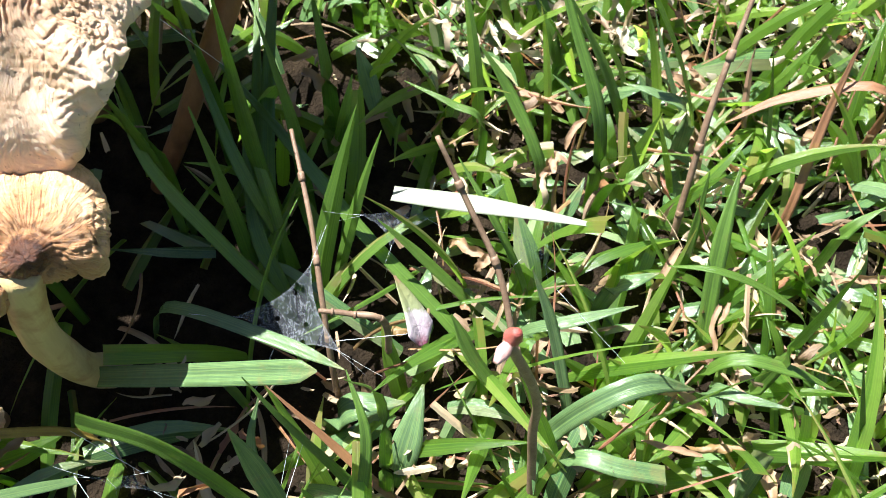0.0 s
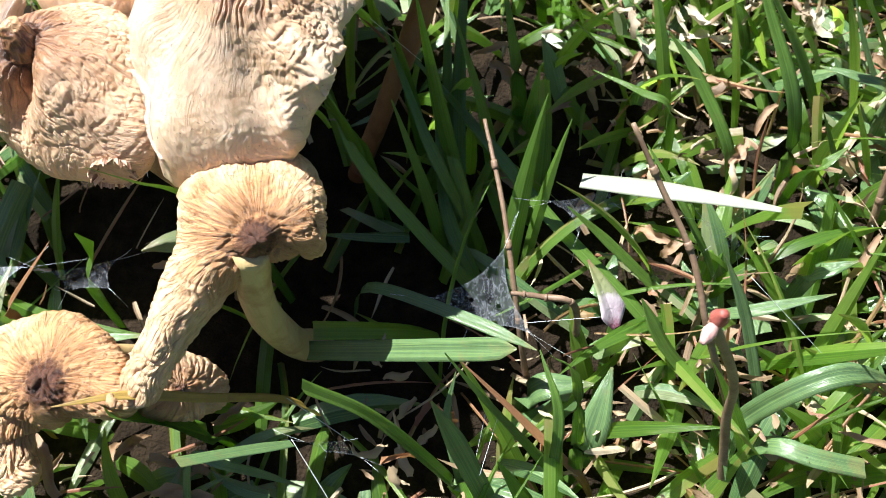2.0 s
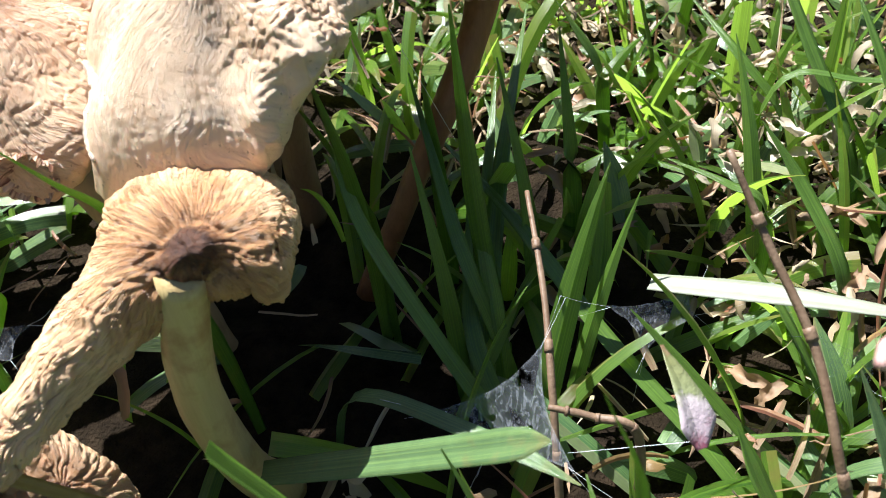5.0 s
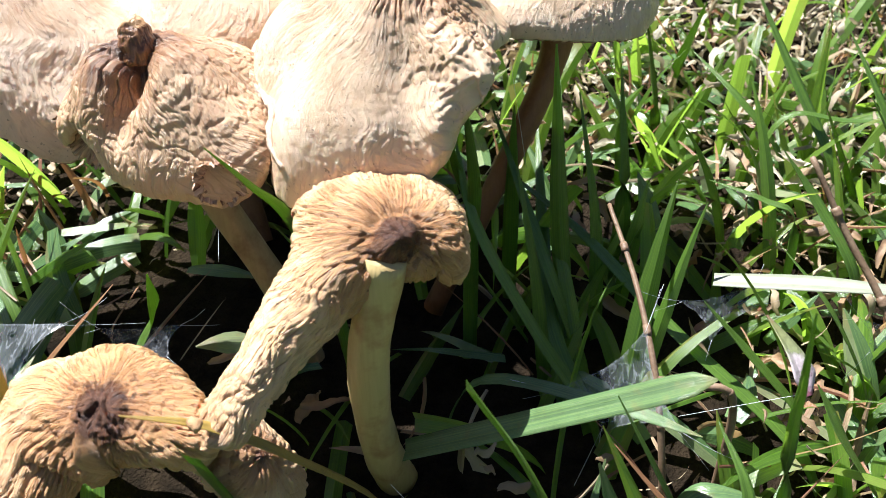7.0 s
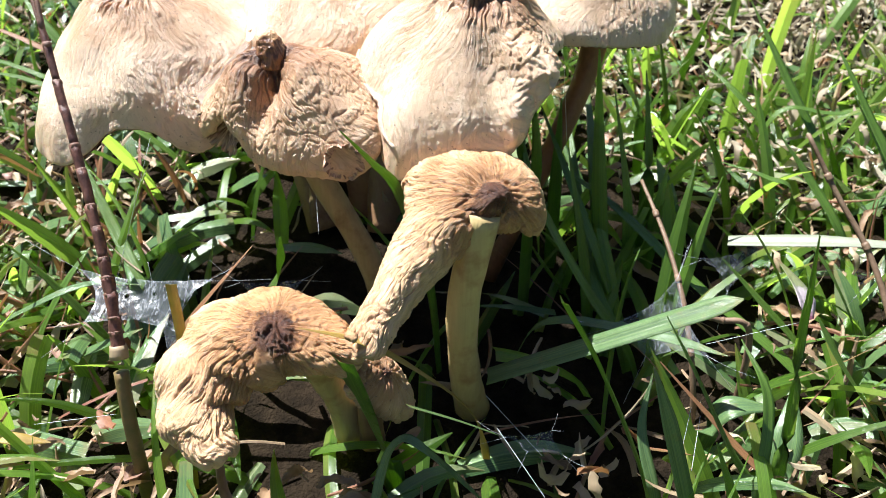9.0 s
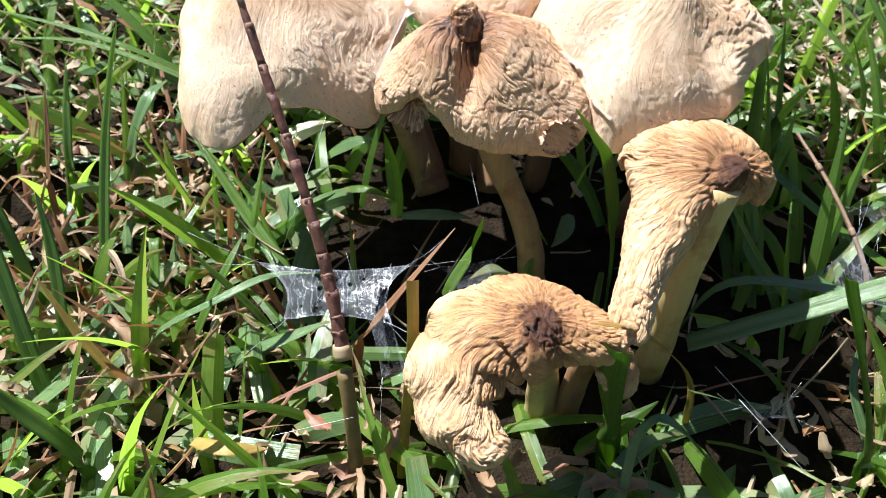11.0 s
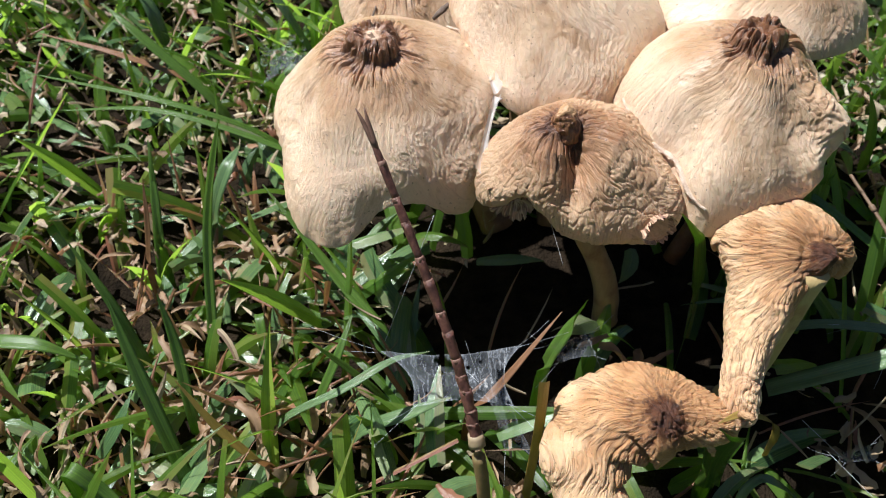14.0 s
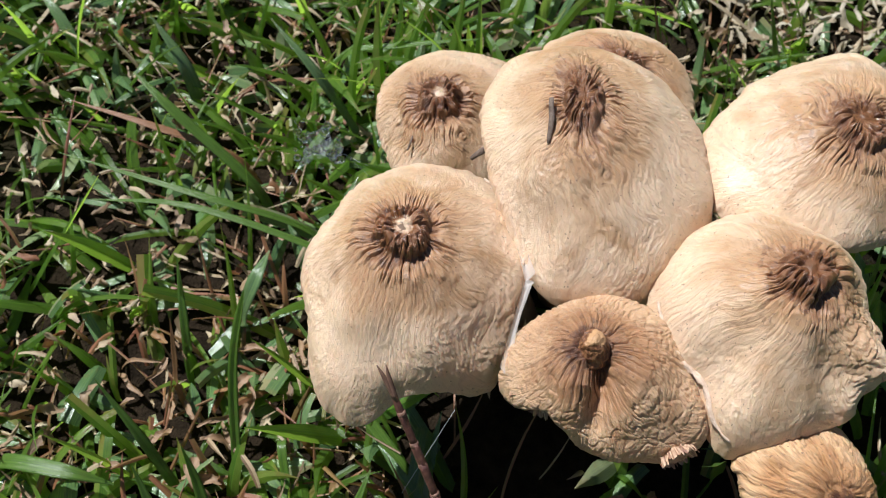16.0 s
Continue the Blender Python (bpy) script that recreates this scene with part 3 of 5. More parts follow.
def hanging_cap(label, rows, stem, radius, skin, spot, spot_size, rise, seed, stem_skin=None, relief=0.0012):
    """A withered mushroom: a drooping cap swept along rows of (x, y, z, width one side, other side, depth), and its stem."""
    base = base_empty("mushroom", stem[0], label, "mushroom", "mushrooms of one clump")
    rings, k = 260, 150
    line = np.array([r[:3] for r in rows])
    at = np.linspace(0, len(rows) - 1, rings)
    knots = np.arange(len(rows))

    def glide(v):
        v = np.interp(at, knots, v)
        pad = np.pad(v, 14, mode="edge")
        w = np.hanning(21)
        return np.convolve(pad, w / w.sum(), "same")[14:-14]

    c = np.stack([glide(line[:, q]) for q in range(3)], -1)
    one, other, deep = (glide([r[q] for r in rows]) for q in (3, 4, 5))
    tangent = np.gradient(c, axis=0)
    length = np.cumsum(np.linalg.norm(tangent, axis=1))
    tangent /= np.linalg.norm(tangent, axis=1, keepdims=True)
    side = np.cross(tangent, np.array([0, 0, 1.0]))
    side /= np.linalg.norm(side, axis=1, keepdims=True)
    up = np.cross(side, tangent)
    end = np.clip(np.minimum(np.arange(rings), rings - 1 - np.arange(rings)) / 14, 0, 1)
    end = np.sqrt(1 - (1 - end) ** 2) * 0.97 + 0.03
    phi = np.radians(np.linspace(-112, 112, k))
    wob = 1 + 0.10 * vnoise(np.stack([length * 90, 0 * length + seed, 0 * length], -1))
    width = np.where(phi[None] < 0, one[:, None], other[:, None]) * (end * wob)[:, None]
    lat = width * np.sin(phi)[None]
    p = c[:, None] + side[:, None] * lat[..., None] - up[:, None] * ((deep * end)[:, None] * (1 - np.cos(phi))[None])[..., None]
    off = np.array([seed * 3.1, seed * 1.7, seed * 4.3])
    reach = np.linalg.norm(p - np.array(spot), axis=-1)
    mi, mj = np.unravel_index(np.argmin(reach), reach.shape)
    arc = np.cumsum(np.linalg.norm(np.diff(p, axis=1, prepend=p[:, :1]), axis=-1), 1)
    dx = np.broadcast_to((length - length[mi])[:, None], lat.shape)
    dy = arc - arc[:, mj:mj + 1]
    dist = np.hypot(dx, dy)
    turn = np.arctan2(dy, dx) + 0.25 * vnoise(p * 40 + off)
    flow = np.stack([np.cos(turn), np.sin(turn), dist / 0.045], -1)
    rays = wrinkles(p, turn, dist, off, 4.4, 0.010, 0.009)
    small = wrinkles(p, turn, dist, off * 1.7, 8.0, 0.010, 0.008)
    cells = hide_cells(p, off, 0.0030)
    patch = np.clip(0.6 + 0.8 * vnoise(p * 60 + off), 0.2, 1)
    reach = reach * (1 + 0.25 * vnoise(p * 150 + off))
    lump = np.exp(-(reach / spot_size) ** 2)
    h = relief * (rays * (0.55 + 0.45 * patch) + 0.35 * small * patch + 0.6 * cells * (1.2 - patch)) * (1 - 0.5 * lump) + 0.0014 * vnoise(p * 55 + off)
    h = h + lump * (0.0022 * hide_cells(p, off, 0.0034) + 0.0006 * vnoise(p * 480 + off))
    h = h + rise * lump * (1 + 0.35 * vnoise(p * 330 + off)) - 0.3 * abs(rise) * np.exp(-((reach / spot_size - 1.6) / 0.5) ** 2)
    furrow = np.clip(1 - rays, 0, 1)
    du, dv = np.gradient(p, axis=0), np.gradient(p, axis=1)
    nrm = np.cross(du, dv)
    nrm /= np.linalg.norm(nrm, axis=-1, keepdims=True) + 1e-12
    if (nrm[rings // 2, k // 2] * up[rings // 2]).sum() < 0:
        nrm = -nrm
    skin_top = p + nrm * (h * np.clip(end, 0.2, 1)[:, None])[..., None]
    rim = np.clip(np.minimum(np.arange(k), k - 1 - np.arange(k)) / 6, 0, 1)
    inner = p - nrm * (0.0014 * np.sqrt(1 - (1 - rim) ** 2)[None] * end[:, None])[..., None] * 0.9
    grid = np.concatenate([skin_top, inner[:, ::-1]], 1)
    cap = link_mesh("cap", grid.reshape(-1, 3), grid_faces(rings, 2 * k, True), skin, base)
    set_attr(cap, "flow", "FLOAT_VECTOR", np.concatenate([flow, flow[:, ::-1]], 1).reshape(-1, 3))
    um = reach / (spot_size * 3.2)
    set_attr(cap, "umbo", "FLOAT", np.clip(np.concatenate([um, um[:, ::-1]], 1), 0, 2))
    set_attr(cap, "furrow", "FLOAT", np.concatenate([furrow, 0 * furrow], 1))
    core = c - up * deep[:, None] * 0.8
    gills = (core[:, None] + (p - core[:, None]) * (0.80 + 0.015 * np.sign(np.sin(np.arange(k) * 0.9)))[None, :, None])[24:-24:4, 12:-12:2]
    gl = link_mesh("gill_layer", gills.reshape(-1, 3), grid_faces(gills.shape[0], gills.shape[1], False), GILLS, base, "reddish-brown withered gill underside")
    set_attr(gl, "flow", "FLOAT_VECTOR", flow[24:-24:4, 12:-12:2].reshape(-1, 3))
    tube("stem", stem, radius, stem_skin or STEM, base, rings=26, sides=22, wobble=0.12, seed=seed)
    return base


def rosette(name, at, facing, radius, parent, label, seed=0, cup=0.5, plates=0.40):
    """A crumpled frill of dry gills where a rim has curled in."""
    n = Vector(facing).normalized()
    u = n.orthogonal().normalized()
    w = n.cross(u)
    rings, sides = 18, 128
    verts, flow = [], []
    for i in range(rings):
        r = i / (rings - 1)
        for j in range(sides):
            a = math.tau * j / sides
            q = Vector((math.cos(a) * 2.2, math.sin(a) * 2.2, r * 2 + seed))
            rr = radius * r * (1 + 0.35 * noise.noise(q * 1.3))
            lift = radius * (cup * r ** 2.2 + 0.30 * abs(noise.noise(q * 2.6)) * (0.3 + r) + plates * abs(math.sin(7 * a + 5 * noise.noise(q * 0.8) + 2.5 * r)) * (0.25 + 0.75 * r) - 0.45 * (1 - r))
            verts.append(Vector(at) + (u * math.cos(a) + w * math.sin(a)) * rr + n * lift)
            flow.append((math.cos(a), math.sin(a), r))
    ob = link_mesh(name, verts, grid_faces(rings, sides, True), FRILL, parent, label)
    set_attr(ob, "flow", "FLOAT_VECTOR", flow)
    return ob


def spline(points, count):
    """Points along a smooth line through the given ones."""
    pts = [Vector(q) for q in points]
    if len(pts) == 2:
        return [pts[0].lerp(pts[1], i / (count - 1)) for i in range(count)]
    ext = [pts[0] * 2 - pts[1]] + pts + [pts[-1] * 2 - pts[-2]]
    res = []
    for i in range(count):
        u = i / (count - 1) * (len(pts) - 1)
        k = min(int(u), len(pts) - 2)
        f = u - k
        a, b, c, d = ext[k:k + 4]
        res.append(0.5 * ((2 * b) + (c - a) * f + (2 * a - 5 * b + 4 * c - d) * f * f + (3 * b - a - 3 * c + d) * f ** 3))
    return res


def tube(name, points, radius, material, parent=None, rings=16, sides=10, wobble=0.1, seed=0, label=""):
    """A round stalk along a line; radius is one number or one per given point."""
    line = spline(points, rings)
    rad = np.interp(np.linspace(0, 1, rings), np.linspace(0, 1, len(radius)), radius) if isinstance(radius, (list, tuple)) else np.full(rings, radius)
    verts = []
    for i, q in enumerate(line):
        d = (line[min(i + 1, rings - 1)] - line[max(i - 1, 0)]).normalized()
        u = d.cross(Vector((0.31, 0.92, 0.13))).normalized()
        v = d.cross(u)
        for k in range(sides):
            a = 2 * math.pi * k / sides
            w = rad[i] * (1 + wobble * noise.noise(Vector((math.cos(a) * 1.3 + seed, math.sin(a) * 1.3, i * 0.3))))
            verts.append(q + (u * math.cos(a) + v * math.sin(a)) * w)
    faces = [[i * sides + k, i * sides + (k + 1) % sides, (i + 1) * sides + (k + 1) % sides, (i + 1) * sides + k] for i in range(rings - 1) for k in range(sides)]
    faces.append(list(range(sides))[::-1])
    faces.append([(rings - 1) * sides + k for k in range(sides)])
    return link_mesh(name, verts, faces, material, parent, label)


TUFTS = []
TUFT_LABELS = ["tuft of fresh green grass blades in the lawn", "tuft of bright green and fading grass blades"]


def blade_line(name, points, width, material, label, tip=0.35, fold=0.18, twist=0.0, count=18, roll=0.0, base_width=0.7, blunt=False, category="leaf", root=True):
    """One blade of grass along a line: folded at the midrib, tapering to the tip, with its own thickness."""
    first, second = Vector(points[0]), Vector(points[1])
    if root and first.z > 0.006:
        away = (first - second).to_2d() * 0.35
        points = [(first.x + away.x, first.y + away.y, -0.002)] + list(points)
    line = spline(points, count)
    verts, uvs = [], []
    for i, q in enumerate(line):
        t = i / (count - 1)
        d = (line[min(i + 1, count - 1)] - line[max(i - 1, 0)]).normalized()
        side = d.cross(Vector((0, 0, 1)))
        if side.length < 0.2:
            side = d.cross(Vector((0, 1, 0.2)))
        side.normalize()
        side = Matrix.Rotation(roll + twist * t, 3, d) @ side
        up = side.cross(d)
        w = width / 2 * (base_width + (1 - base_width) * min(1, t * 4))
        if not blunt:
            w *= max(0.04, min(1, (1 - t) / tip)) ** 0.75
        for k, a in enumerate((-1, -0.5, 0, 0.5, 1)):
            lift = fold * w * abs(a) ** 1.15
            verts.append(q + side * (a * w) + up * lift)
            uvs.append((k / 4, t))
    m = len(verts)
    for i in range(m):
        t = i // 5
        d = (line[min(t + 1, count - 1)] - line[max(t - 1, 0)]).normalized()
        verts.append(verts[i] - Vector((0, 0, 1)) * 0.00012 - d.cross(Vector((0, 0, 1))) * 0.00004)
        uvs.append(uvs[i])
    faces = []
    for i in range(count - 1):
        for k in range(4):
            a = i * 5 + k
            faces.append([a, a + 1, a + 6, a + 5])
            faces.append([m + a + 5, m + a + 6, m + a + 1, m + a])
        for k in (0, 4):
            a = i * 5 + k
            faces.append([a + 5, m + a + 5, m + a, a] if k == 0 else [a, m + a, m + a + 5, a + 5])
    rib = (np.arange(2 * m) % 5 == 2) & (np.arange(2 * m) < m)
    if name != "blade":
        return tagged(crease(link_mesh(name, verts, faces, material, None, "", uvs), rib), label, category)
    q = line[0]
    near_by = [e for e in TUFTS if (e.location - q).length < 0.045]
    if near_by:
        tuft = min(near_by, key=lambda e: (e.location - q).length)
    else:
        tuft = base_empty("grass_tuft", (q.x, q.y, 0.0), TUFT_LABELS[len(TUFTS) % len(TUFT_LABELS)], "grass tuft", "grass tufts round the mushrooms")
        TUFTS.append(tuft)
    return crease(link_mesh("blade", verts, faces, material, tuft, label, uvs), rib)


# ---- ground ----
edges = np.concatenate([-np.geomspace(400, 0.9, 16), np.linspace(-0.8, 0.8, 90), np.geomspace(0.9, 400, 16)])
gx, gy = np.meshgrid(edges - 0.1, edges + 0.25)
near = np.clip(1.2 - np.hypot(gx + 0.1, gy - 0.25), 0, 1)
gz = near * (0.004 * vnoise(np.stack([gx * 30, gy * 30, 0 * gx], -1)) + 0.003 * vnoise(np.stack([gx * 80, gy * 80, 0 * gx + 4], -1)))
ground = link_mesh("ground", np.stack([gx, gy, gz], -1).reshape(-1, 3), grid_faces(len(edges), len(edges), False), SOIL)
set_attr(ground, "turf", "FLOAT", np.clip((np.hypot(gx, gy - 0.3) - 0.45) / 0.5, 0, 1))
tagged(ground, "dark crumbly soil under the lawn", "ground", kind="structure")

# ---- lawn ----
# the clump keeps the grass low beneath it: (x, y, radius, height that blades may reach)
KEEP = [(-0.24, 0.20, 0.055, 0.055), (-0.175, 0.16, 0.045, 0.06), (-0.105, 0.175, 0.05, 0.07), (-0.17, 0.25, 0.065, 0.07), (-0.222, 0.297, 0.045, 0.06),
        (-0.065, 0.245, 0.055, 0.07), (-0.115, 0.115, 0.05, 0.045), (-0.165, 0.08, 0.045, 0.03), (-0.10, 0.07, 0.035, 0.03), (-0.14, 0.29, 0.04, 0.07),
        (-0.12, 0.04, 0.05, 0.035), (-0.17, 0.12, 0.05, 0.035), (-0.06, 0.15, 0.04, 0.05),
        (-0.045, 0.20, 0.03, 0.10), (-0.04, 0.26, 0.04, 0.09), (-0.20, 0.14, 0.04, 0.05)]


# where the clump's shade keeps the grass thin: (x, y, radius, share that grows)
SPARSE = [(-0.335, 0.275, 0.045, 0.45), (-0.41, 0.33, 0.05, 0.45), (-0.36, 0.23, 0.03, 0.5), (-0.03, 0.20, 0.05, 0.30), (-0.045, 0.155, 0.045, 0.25), (-0.08, 0.115, 0.03, 0.45), (-0.035, 0.18, 0.065, 0.45), (-0.03, 0.25, 0.05, 0.45), (-0.03, 0.12, 0.04, 0.6), (-0.12, 0.06, 0.03, 0.7), (-0.14, 0.14, 0.06, 0.10), (-0.16, 0.22, 0.09, 0.16), (-0.085, 0.105, 0.03, 0.5), (0.36, 0.74, 0.32, 0.3), (0.30, 1.2, 0.4, 0.3), (0.10, 0.54, 0.14, 0.35), (-0.08, 0.50, 0.09, 0.4)]


def lawn(name, count, material, label, length, width, lean, bend, area, seed, z0=0.0, blunt=0.22, segs=6, spread=1.0, category="grass", floor=0.0, rounded=False):
    """Many blades in one mesh: each springs from the soil, leans, bends over and tapers or ends in a mown edge."""
    rs = np.random.RandomState(seed)
    x0, x1, y0, y1 = area
    x, y = rs.uniform(x0, x1, count), rs.uniform(y0, y1, count)
    keep_p = 0.5 + 0.5 * vnoise(np.stack([x * 38, y * 38, 0 * x + seed], -1)) + rs.uniform(0, spread, count)
    ok = keep_p > 0.55
    luck = rs.uniform(0, 1, count)
    if rounded:
        far = np.hypot((x - (x0 + x1) / 2) / (x1 - x0) * 2, (y - (y0 + y1) / 2) / (y1 - y0) * 2)
        ok &= far + 0.25 * vnoise(np.stack([x * 9, y * 9, 0 * x + seed], -1)) + 0.25 * luck < 1.0
    for sx, sy, sr, share in SPARSE:
        ok &= (np.hypot(x - sx, y - sy) > sr) | (luck < max(share, floor))
    x, y = x[ok], y[ok]
    k = len(x)
    ln = rs.uniform(length[0], length[1], k) * (0.8 + 0.3 * vnoise(np.stack([x * 20, y * 20, 0 * x + 9], -1)))
    wd = rs.uniform(width[0], width[1], k)
    le = np.radians(rs.uniform(lean[0], lean[1], k))
    be = np.radians(rs.uniform(bend[0], bend[1], k))
    az = rs.uniform(0, 2 * np.pi, k)
    tw = rs.uniform(-0.9, 0.9, k)
    side_bend = rs.normal(0, 0.35, k)
    zz = rs.uniform(0, 1, k) * z0
    cut = rs.uniform(0, 1, k) < blunt
    t = np.linspace(0, 1, segs + 1)
    step = ln / segs
    px, py, pz = x.copy(), y.copy(), zz.copy()
    cols = []
    for i, u in enumerate(t):
        ang = np.minimum(le + be * u ** 1.3, np.radians(118))
        a2 = az + side_bend * u
        d = np.stack([np.sin(ang) * np.cos(a2), np.sin(ang) * np.sin(a2), np.cos(ang)], -1)
        if i:
            px, py, pz = px + d[:, 0] * step, py + d[:, 1] * step, np.maximum(pz + d[:, 2] * step, 0.003)
        s0 = np.stack([-np.sin(a2), np.cos(a2), 0 * a2], -1)
        up = np.cross(d, s0)
        ro = tw * (0.3 + u)
        sd = s0 * np.cos(ro)[:, None] + up * np.sin(ro)[:, None]
        u2 = np.cross(d, sd)
        prof = np.where(cut, 0.75 + 0.25 * min(1, u * 4), (0.75 + 0.25 * min(1, u * 4)) * max(0.03, min(1, (1 - u) / 0.45)) ** 0.8)
        w = wd / 2 * prof
        q = np.stack([px, py, pz], -1)
        cols.append(np.stack([q - sd * w[:, None] - u2 * (0.42 * w)[:, None], q, q + sd * w[:, None] - u2 * (0.42 * w)[:, None]], 1))
    v = np.stack(cols, 1)  # blades, stations, 3, xyz
    drop = np.zeros(k, bool)
    for kx, ky, kr, kh in KEEP:
        inside = (np.hypot(v[:, :, 1, 0] - kx, v[:, :, 1, 1] - ky) < kr) & (v[:, :, 1, 2] > kh)
        drop |= inside.any(1)
    v = v[~drop]
    k = len(v)
    uv = np.broadcast_to(np.stack(np.meshgrid([0, 0.5, 1.0], t), -1)[None], (k, segs + 1, 3, 2))
    f = grid_faces(segs + 1, 3, False)
    faces = (f[None] + (np.arange(k) * (segs + 1) * 3)[:, None, None]).reshape(-1, 4)
    ob = link_mesh(name, v.reshape(-1, 3), faces, material, None, "", uv.reshape(-1, 2))
    crease(ob, np.arange(k * (segs + 1) * 3) % 3 == 1)
    return tagged(ob, label, category, kind="stuff")


def litter(name, count, material, label, size, high, area, seed):
    """Crumpled bits of dead leaf, each cupped, twisted and tumbled its own way."""
    rs = np.random.RandomState(seed)
    x0, x1, y0, y1 = area
    x, y = rs.uniform(x0, x1, count), rs.uniform(y0, y1, count)
    ok = 0.5 + 0.9 * vnoise(np.stack([x * 24, y * 24, 0 * x + seed], -1)) + rs.uniform(0, 0.6, count) > 0.55
    luck = rs.uniform(0, 1, count)
    for sx, sy, sr, share in SPARSE[3:12]:
        ok &= (np.hypot(x - sx, y - sy) > sr) | (luck < share)
    for kx, ky, kr, kh in KEEP:
        ok &= np.hypot(x - kx, y - ky) > 0.8 * kr
    x, y = x[ok], y[ok]
    k = len(x)
    ru, rv = 6, 4
    u, v = (g.ravel()[None] for g in np.meshgrid(np.linspace(-1, 1, ru), np.linspace(-1, 1, rv), indexing="ij"))
    ln = rs.uniform(*size, k)[:, None]
    wd = ln * rs.uniform(0.14, 0.45, k)[:, None]
    cup, curl, twist = (rs.normal(0, q, k)[:, None] for q in (0.8, 0.45, 1.1))
    w = wd * v * (1 - 0.6 * u * u) * (1 + 0.3 * rs.normal(0, 1, (k, ru * rv)))
    z = cup * wd * v * v + curl * ln * u * u + 0.10 * ln * rs.normal(0, 1, (k, ru * rv))
    p = np.stack([ln * u, w * np.cos(twist * u) - z * np.sin(twist * u), w * np.sin(twist * u) + z * np.cos(twist * u)], -1)
    a, b = rs.uniform(0, 2 * np.pi, k)[:, None], rs.normal(0, 0.55, k)[:, None]
    px, pz = p[..., 0] * np.cos(b) - p[..., 2] * np.sin(b), p[..., 0] * np.sin(b) + p[..., 2] * np.cos(b)
    q = np.stack([px * np.cos(a) - p[..., 1] * np.sin(a) + x[:, None], px * np.sin(a) + p[..., 1] * np.cos(a) + y[:, None], np.maximum(pz + rs.uniform(*high, k)[:, None], 0.001)], -1)
    uv = np.broadcast_to(np.stack([v[0] * 0.5 + 0.5, u[0] * 0.5 + 0.5], -1)[None], (k, ru * rv, 2))
    faces = (grid_faces(ru, rv, False)[None] + (np.arange(k) * ru * rv)[:, None, None]).reshape(-1, 4)
    return tagged(link_mesh(name, q.reshape(-1, 3), faces, material, None, "", uv.reshape(-1, 2)), label, "leaf litter", kind="stuff")


AREA = (-0.62, 0.55, -0.06, 0.75)
lawn("lawn_grass", 3500, GRASS, "dense green lawn grass with mown and pointed blades", (0.045, 0.110), (0.0045, 0.0082), (5, 70), (5, 75), AREA, 11, segs=8)
lawn("slender_grass", 1300, GRASS, "slender long green blades between the broad ones", (0.05, 0.12), (0.0018, 0.0038), (8, 70), (10, 75), AREA, 15, 0.0, 0.1, 8)
lawn("lawn_undergrowth", 2500, GREYGREEN, "broad grey-green leaves lying low in the lawn", (0.022, 0.060), (0.005, 0.0105), (35, 88), (5, 50), AREA, 12, 0.018, 0.3, 6, floor=0.06)
lawn("dry_thatch", 4500, DRY, "straw-coloured and brown dead grass lying between the blades", (0.010, 0.040), (0.0007, 0.0030), (30, 105), (-60, 90), AREA, 13, 0.026, 0.2, 6, category="dead grass")
litter("leaf_litter", 5200, DRY, "crumpled cream and brown scraps of dead leaf among the grass", (0.002, 0.0065), (0.004, 0.034), (-0.55, 0.45, -0.02, 0.62), 41)
litter("leaf_litter", 700, REDDISH, "reddish-brown curled scraps of dead leaf among the grass", (0.002, 0.007), (0.004, 0.036), (-0.55, 0.45, -0.02, 0.62), 42)
litter("leaf_litter", 2600, STRAW, "pale bleached scraps of dead leaf on the sunny lawn", (0.002, 0.008), (0.006, 0.045), (-0.06, 0.48, 0.26, 0.75), 43)
lawn("dry_stems", 1900, REDDISH, "thin reddish-brown dead stems criss-crossing in the lawn", (0.025, 0.07), (0.0009, 0.0018), (30, 95), (-30, 50), AREA, 16, 0.02, 0.3, 6, category="dead grass", floor=0.02)
lawn("dry_tussock", 110, REDDISH, "upright reddish and brown dying blades in the lawn", (0.03, 0.065), (0.0018, 0.0038), (5, 50), (0, 50), (-0.42, -0.25, 0.09, 0.26), 18, 0.01, 0.3, 6, category="dead grass")
lawn("straw_patch", 8500, STRAW, "pale straw and dry litter on a worn spot of the lawn", (0.01, 0.05), (0.001, 0.0034), (50, 105), (-50, 80), (-0.25, 0.80, 0.37, 1.2), 17, 0.035, 0.6, 5, category="dead grass", floor=1.0, rounded=True)
lawn("tall_grass", 60, HERO, "tall upright green blades beside the clump", (0.075, 0.125), (0.0045, 0.0078), (2, 28), (2, 35), (0.02, 0.34, 0.17, 0.50), 21, 0.0, 0.25, 8, spread=3.0, floor=0.6)
lawn("shaded_grass", 20, HERO, "upright green blades in the shade of the clump", (0.06, 0.10), (0.005, 0.008), (4, 30), (2, 30), (-0.065, -0.018, 0.15, 0.25), 23, 0.0, 0.25, 8, spread=3.0, floor=0.8)
lawn("far_lawn", 9000, GRASS, "green lawn grass farther off behind the clump", (0.04, 0.09), (0.004, 0.007), (5, 55), (5, 60), (-1.6, 1.7, 0.72, 2.6), 14, segs=4)
lawn("side_lawn", 5200, GRASS, "green lawn grass to one side of the clump", (0.04, 0.09), (0.004, 0.007), (10, 65), (5, 60), (-1.6, -0.58, -1.0, 0.8), 31, segs=4)
lawn("side_lawn", 5200, GRASS, "green lawn grass on the sunny side of the clump", (0.04, 0.09), (0.004, 0.007), (10, 65), (5, 60), (0.52, 1.7, -1.0, 0.8), 32, segs=4)
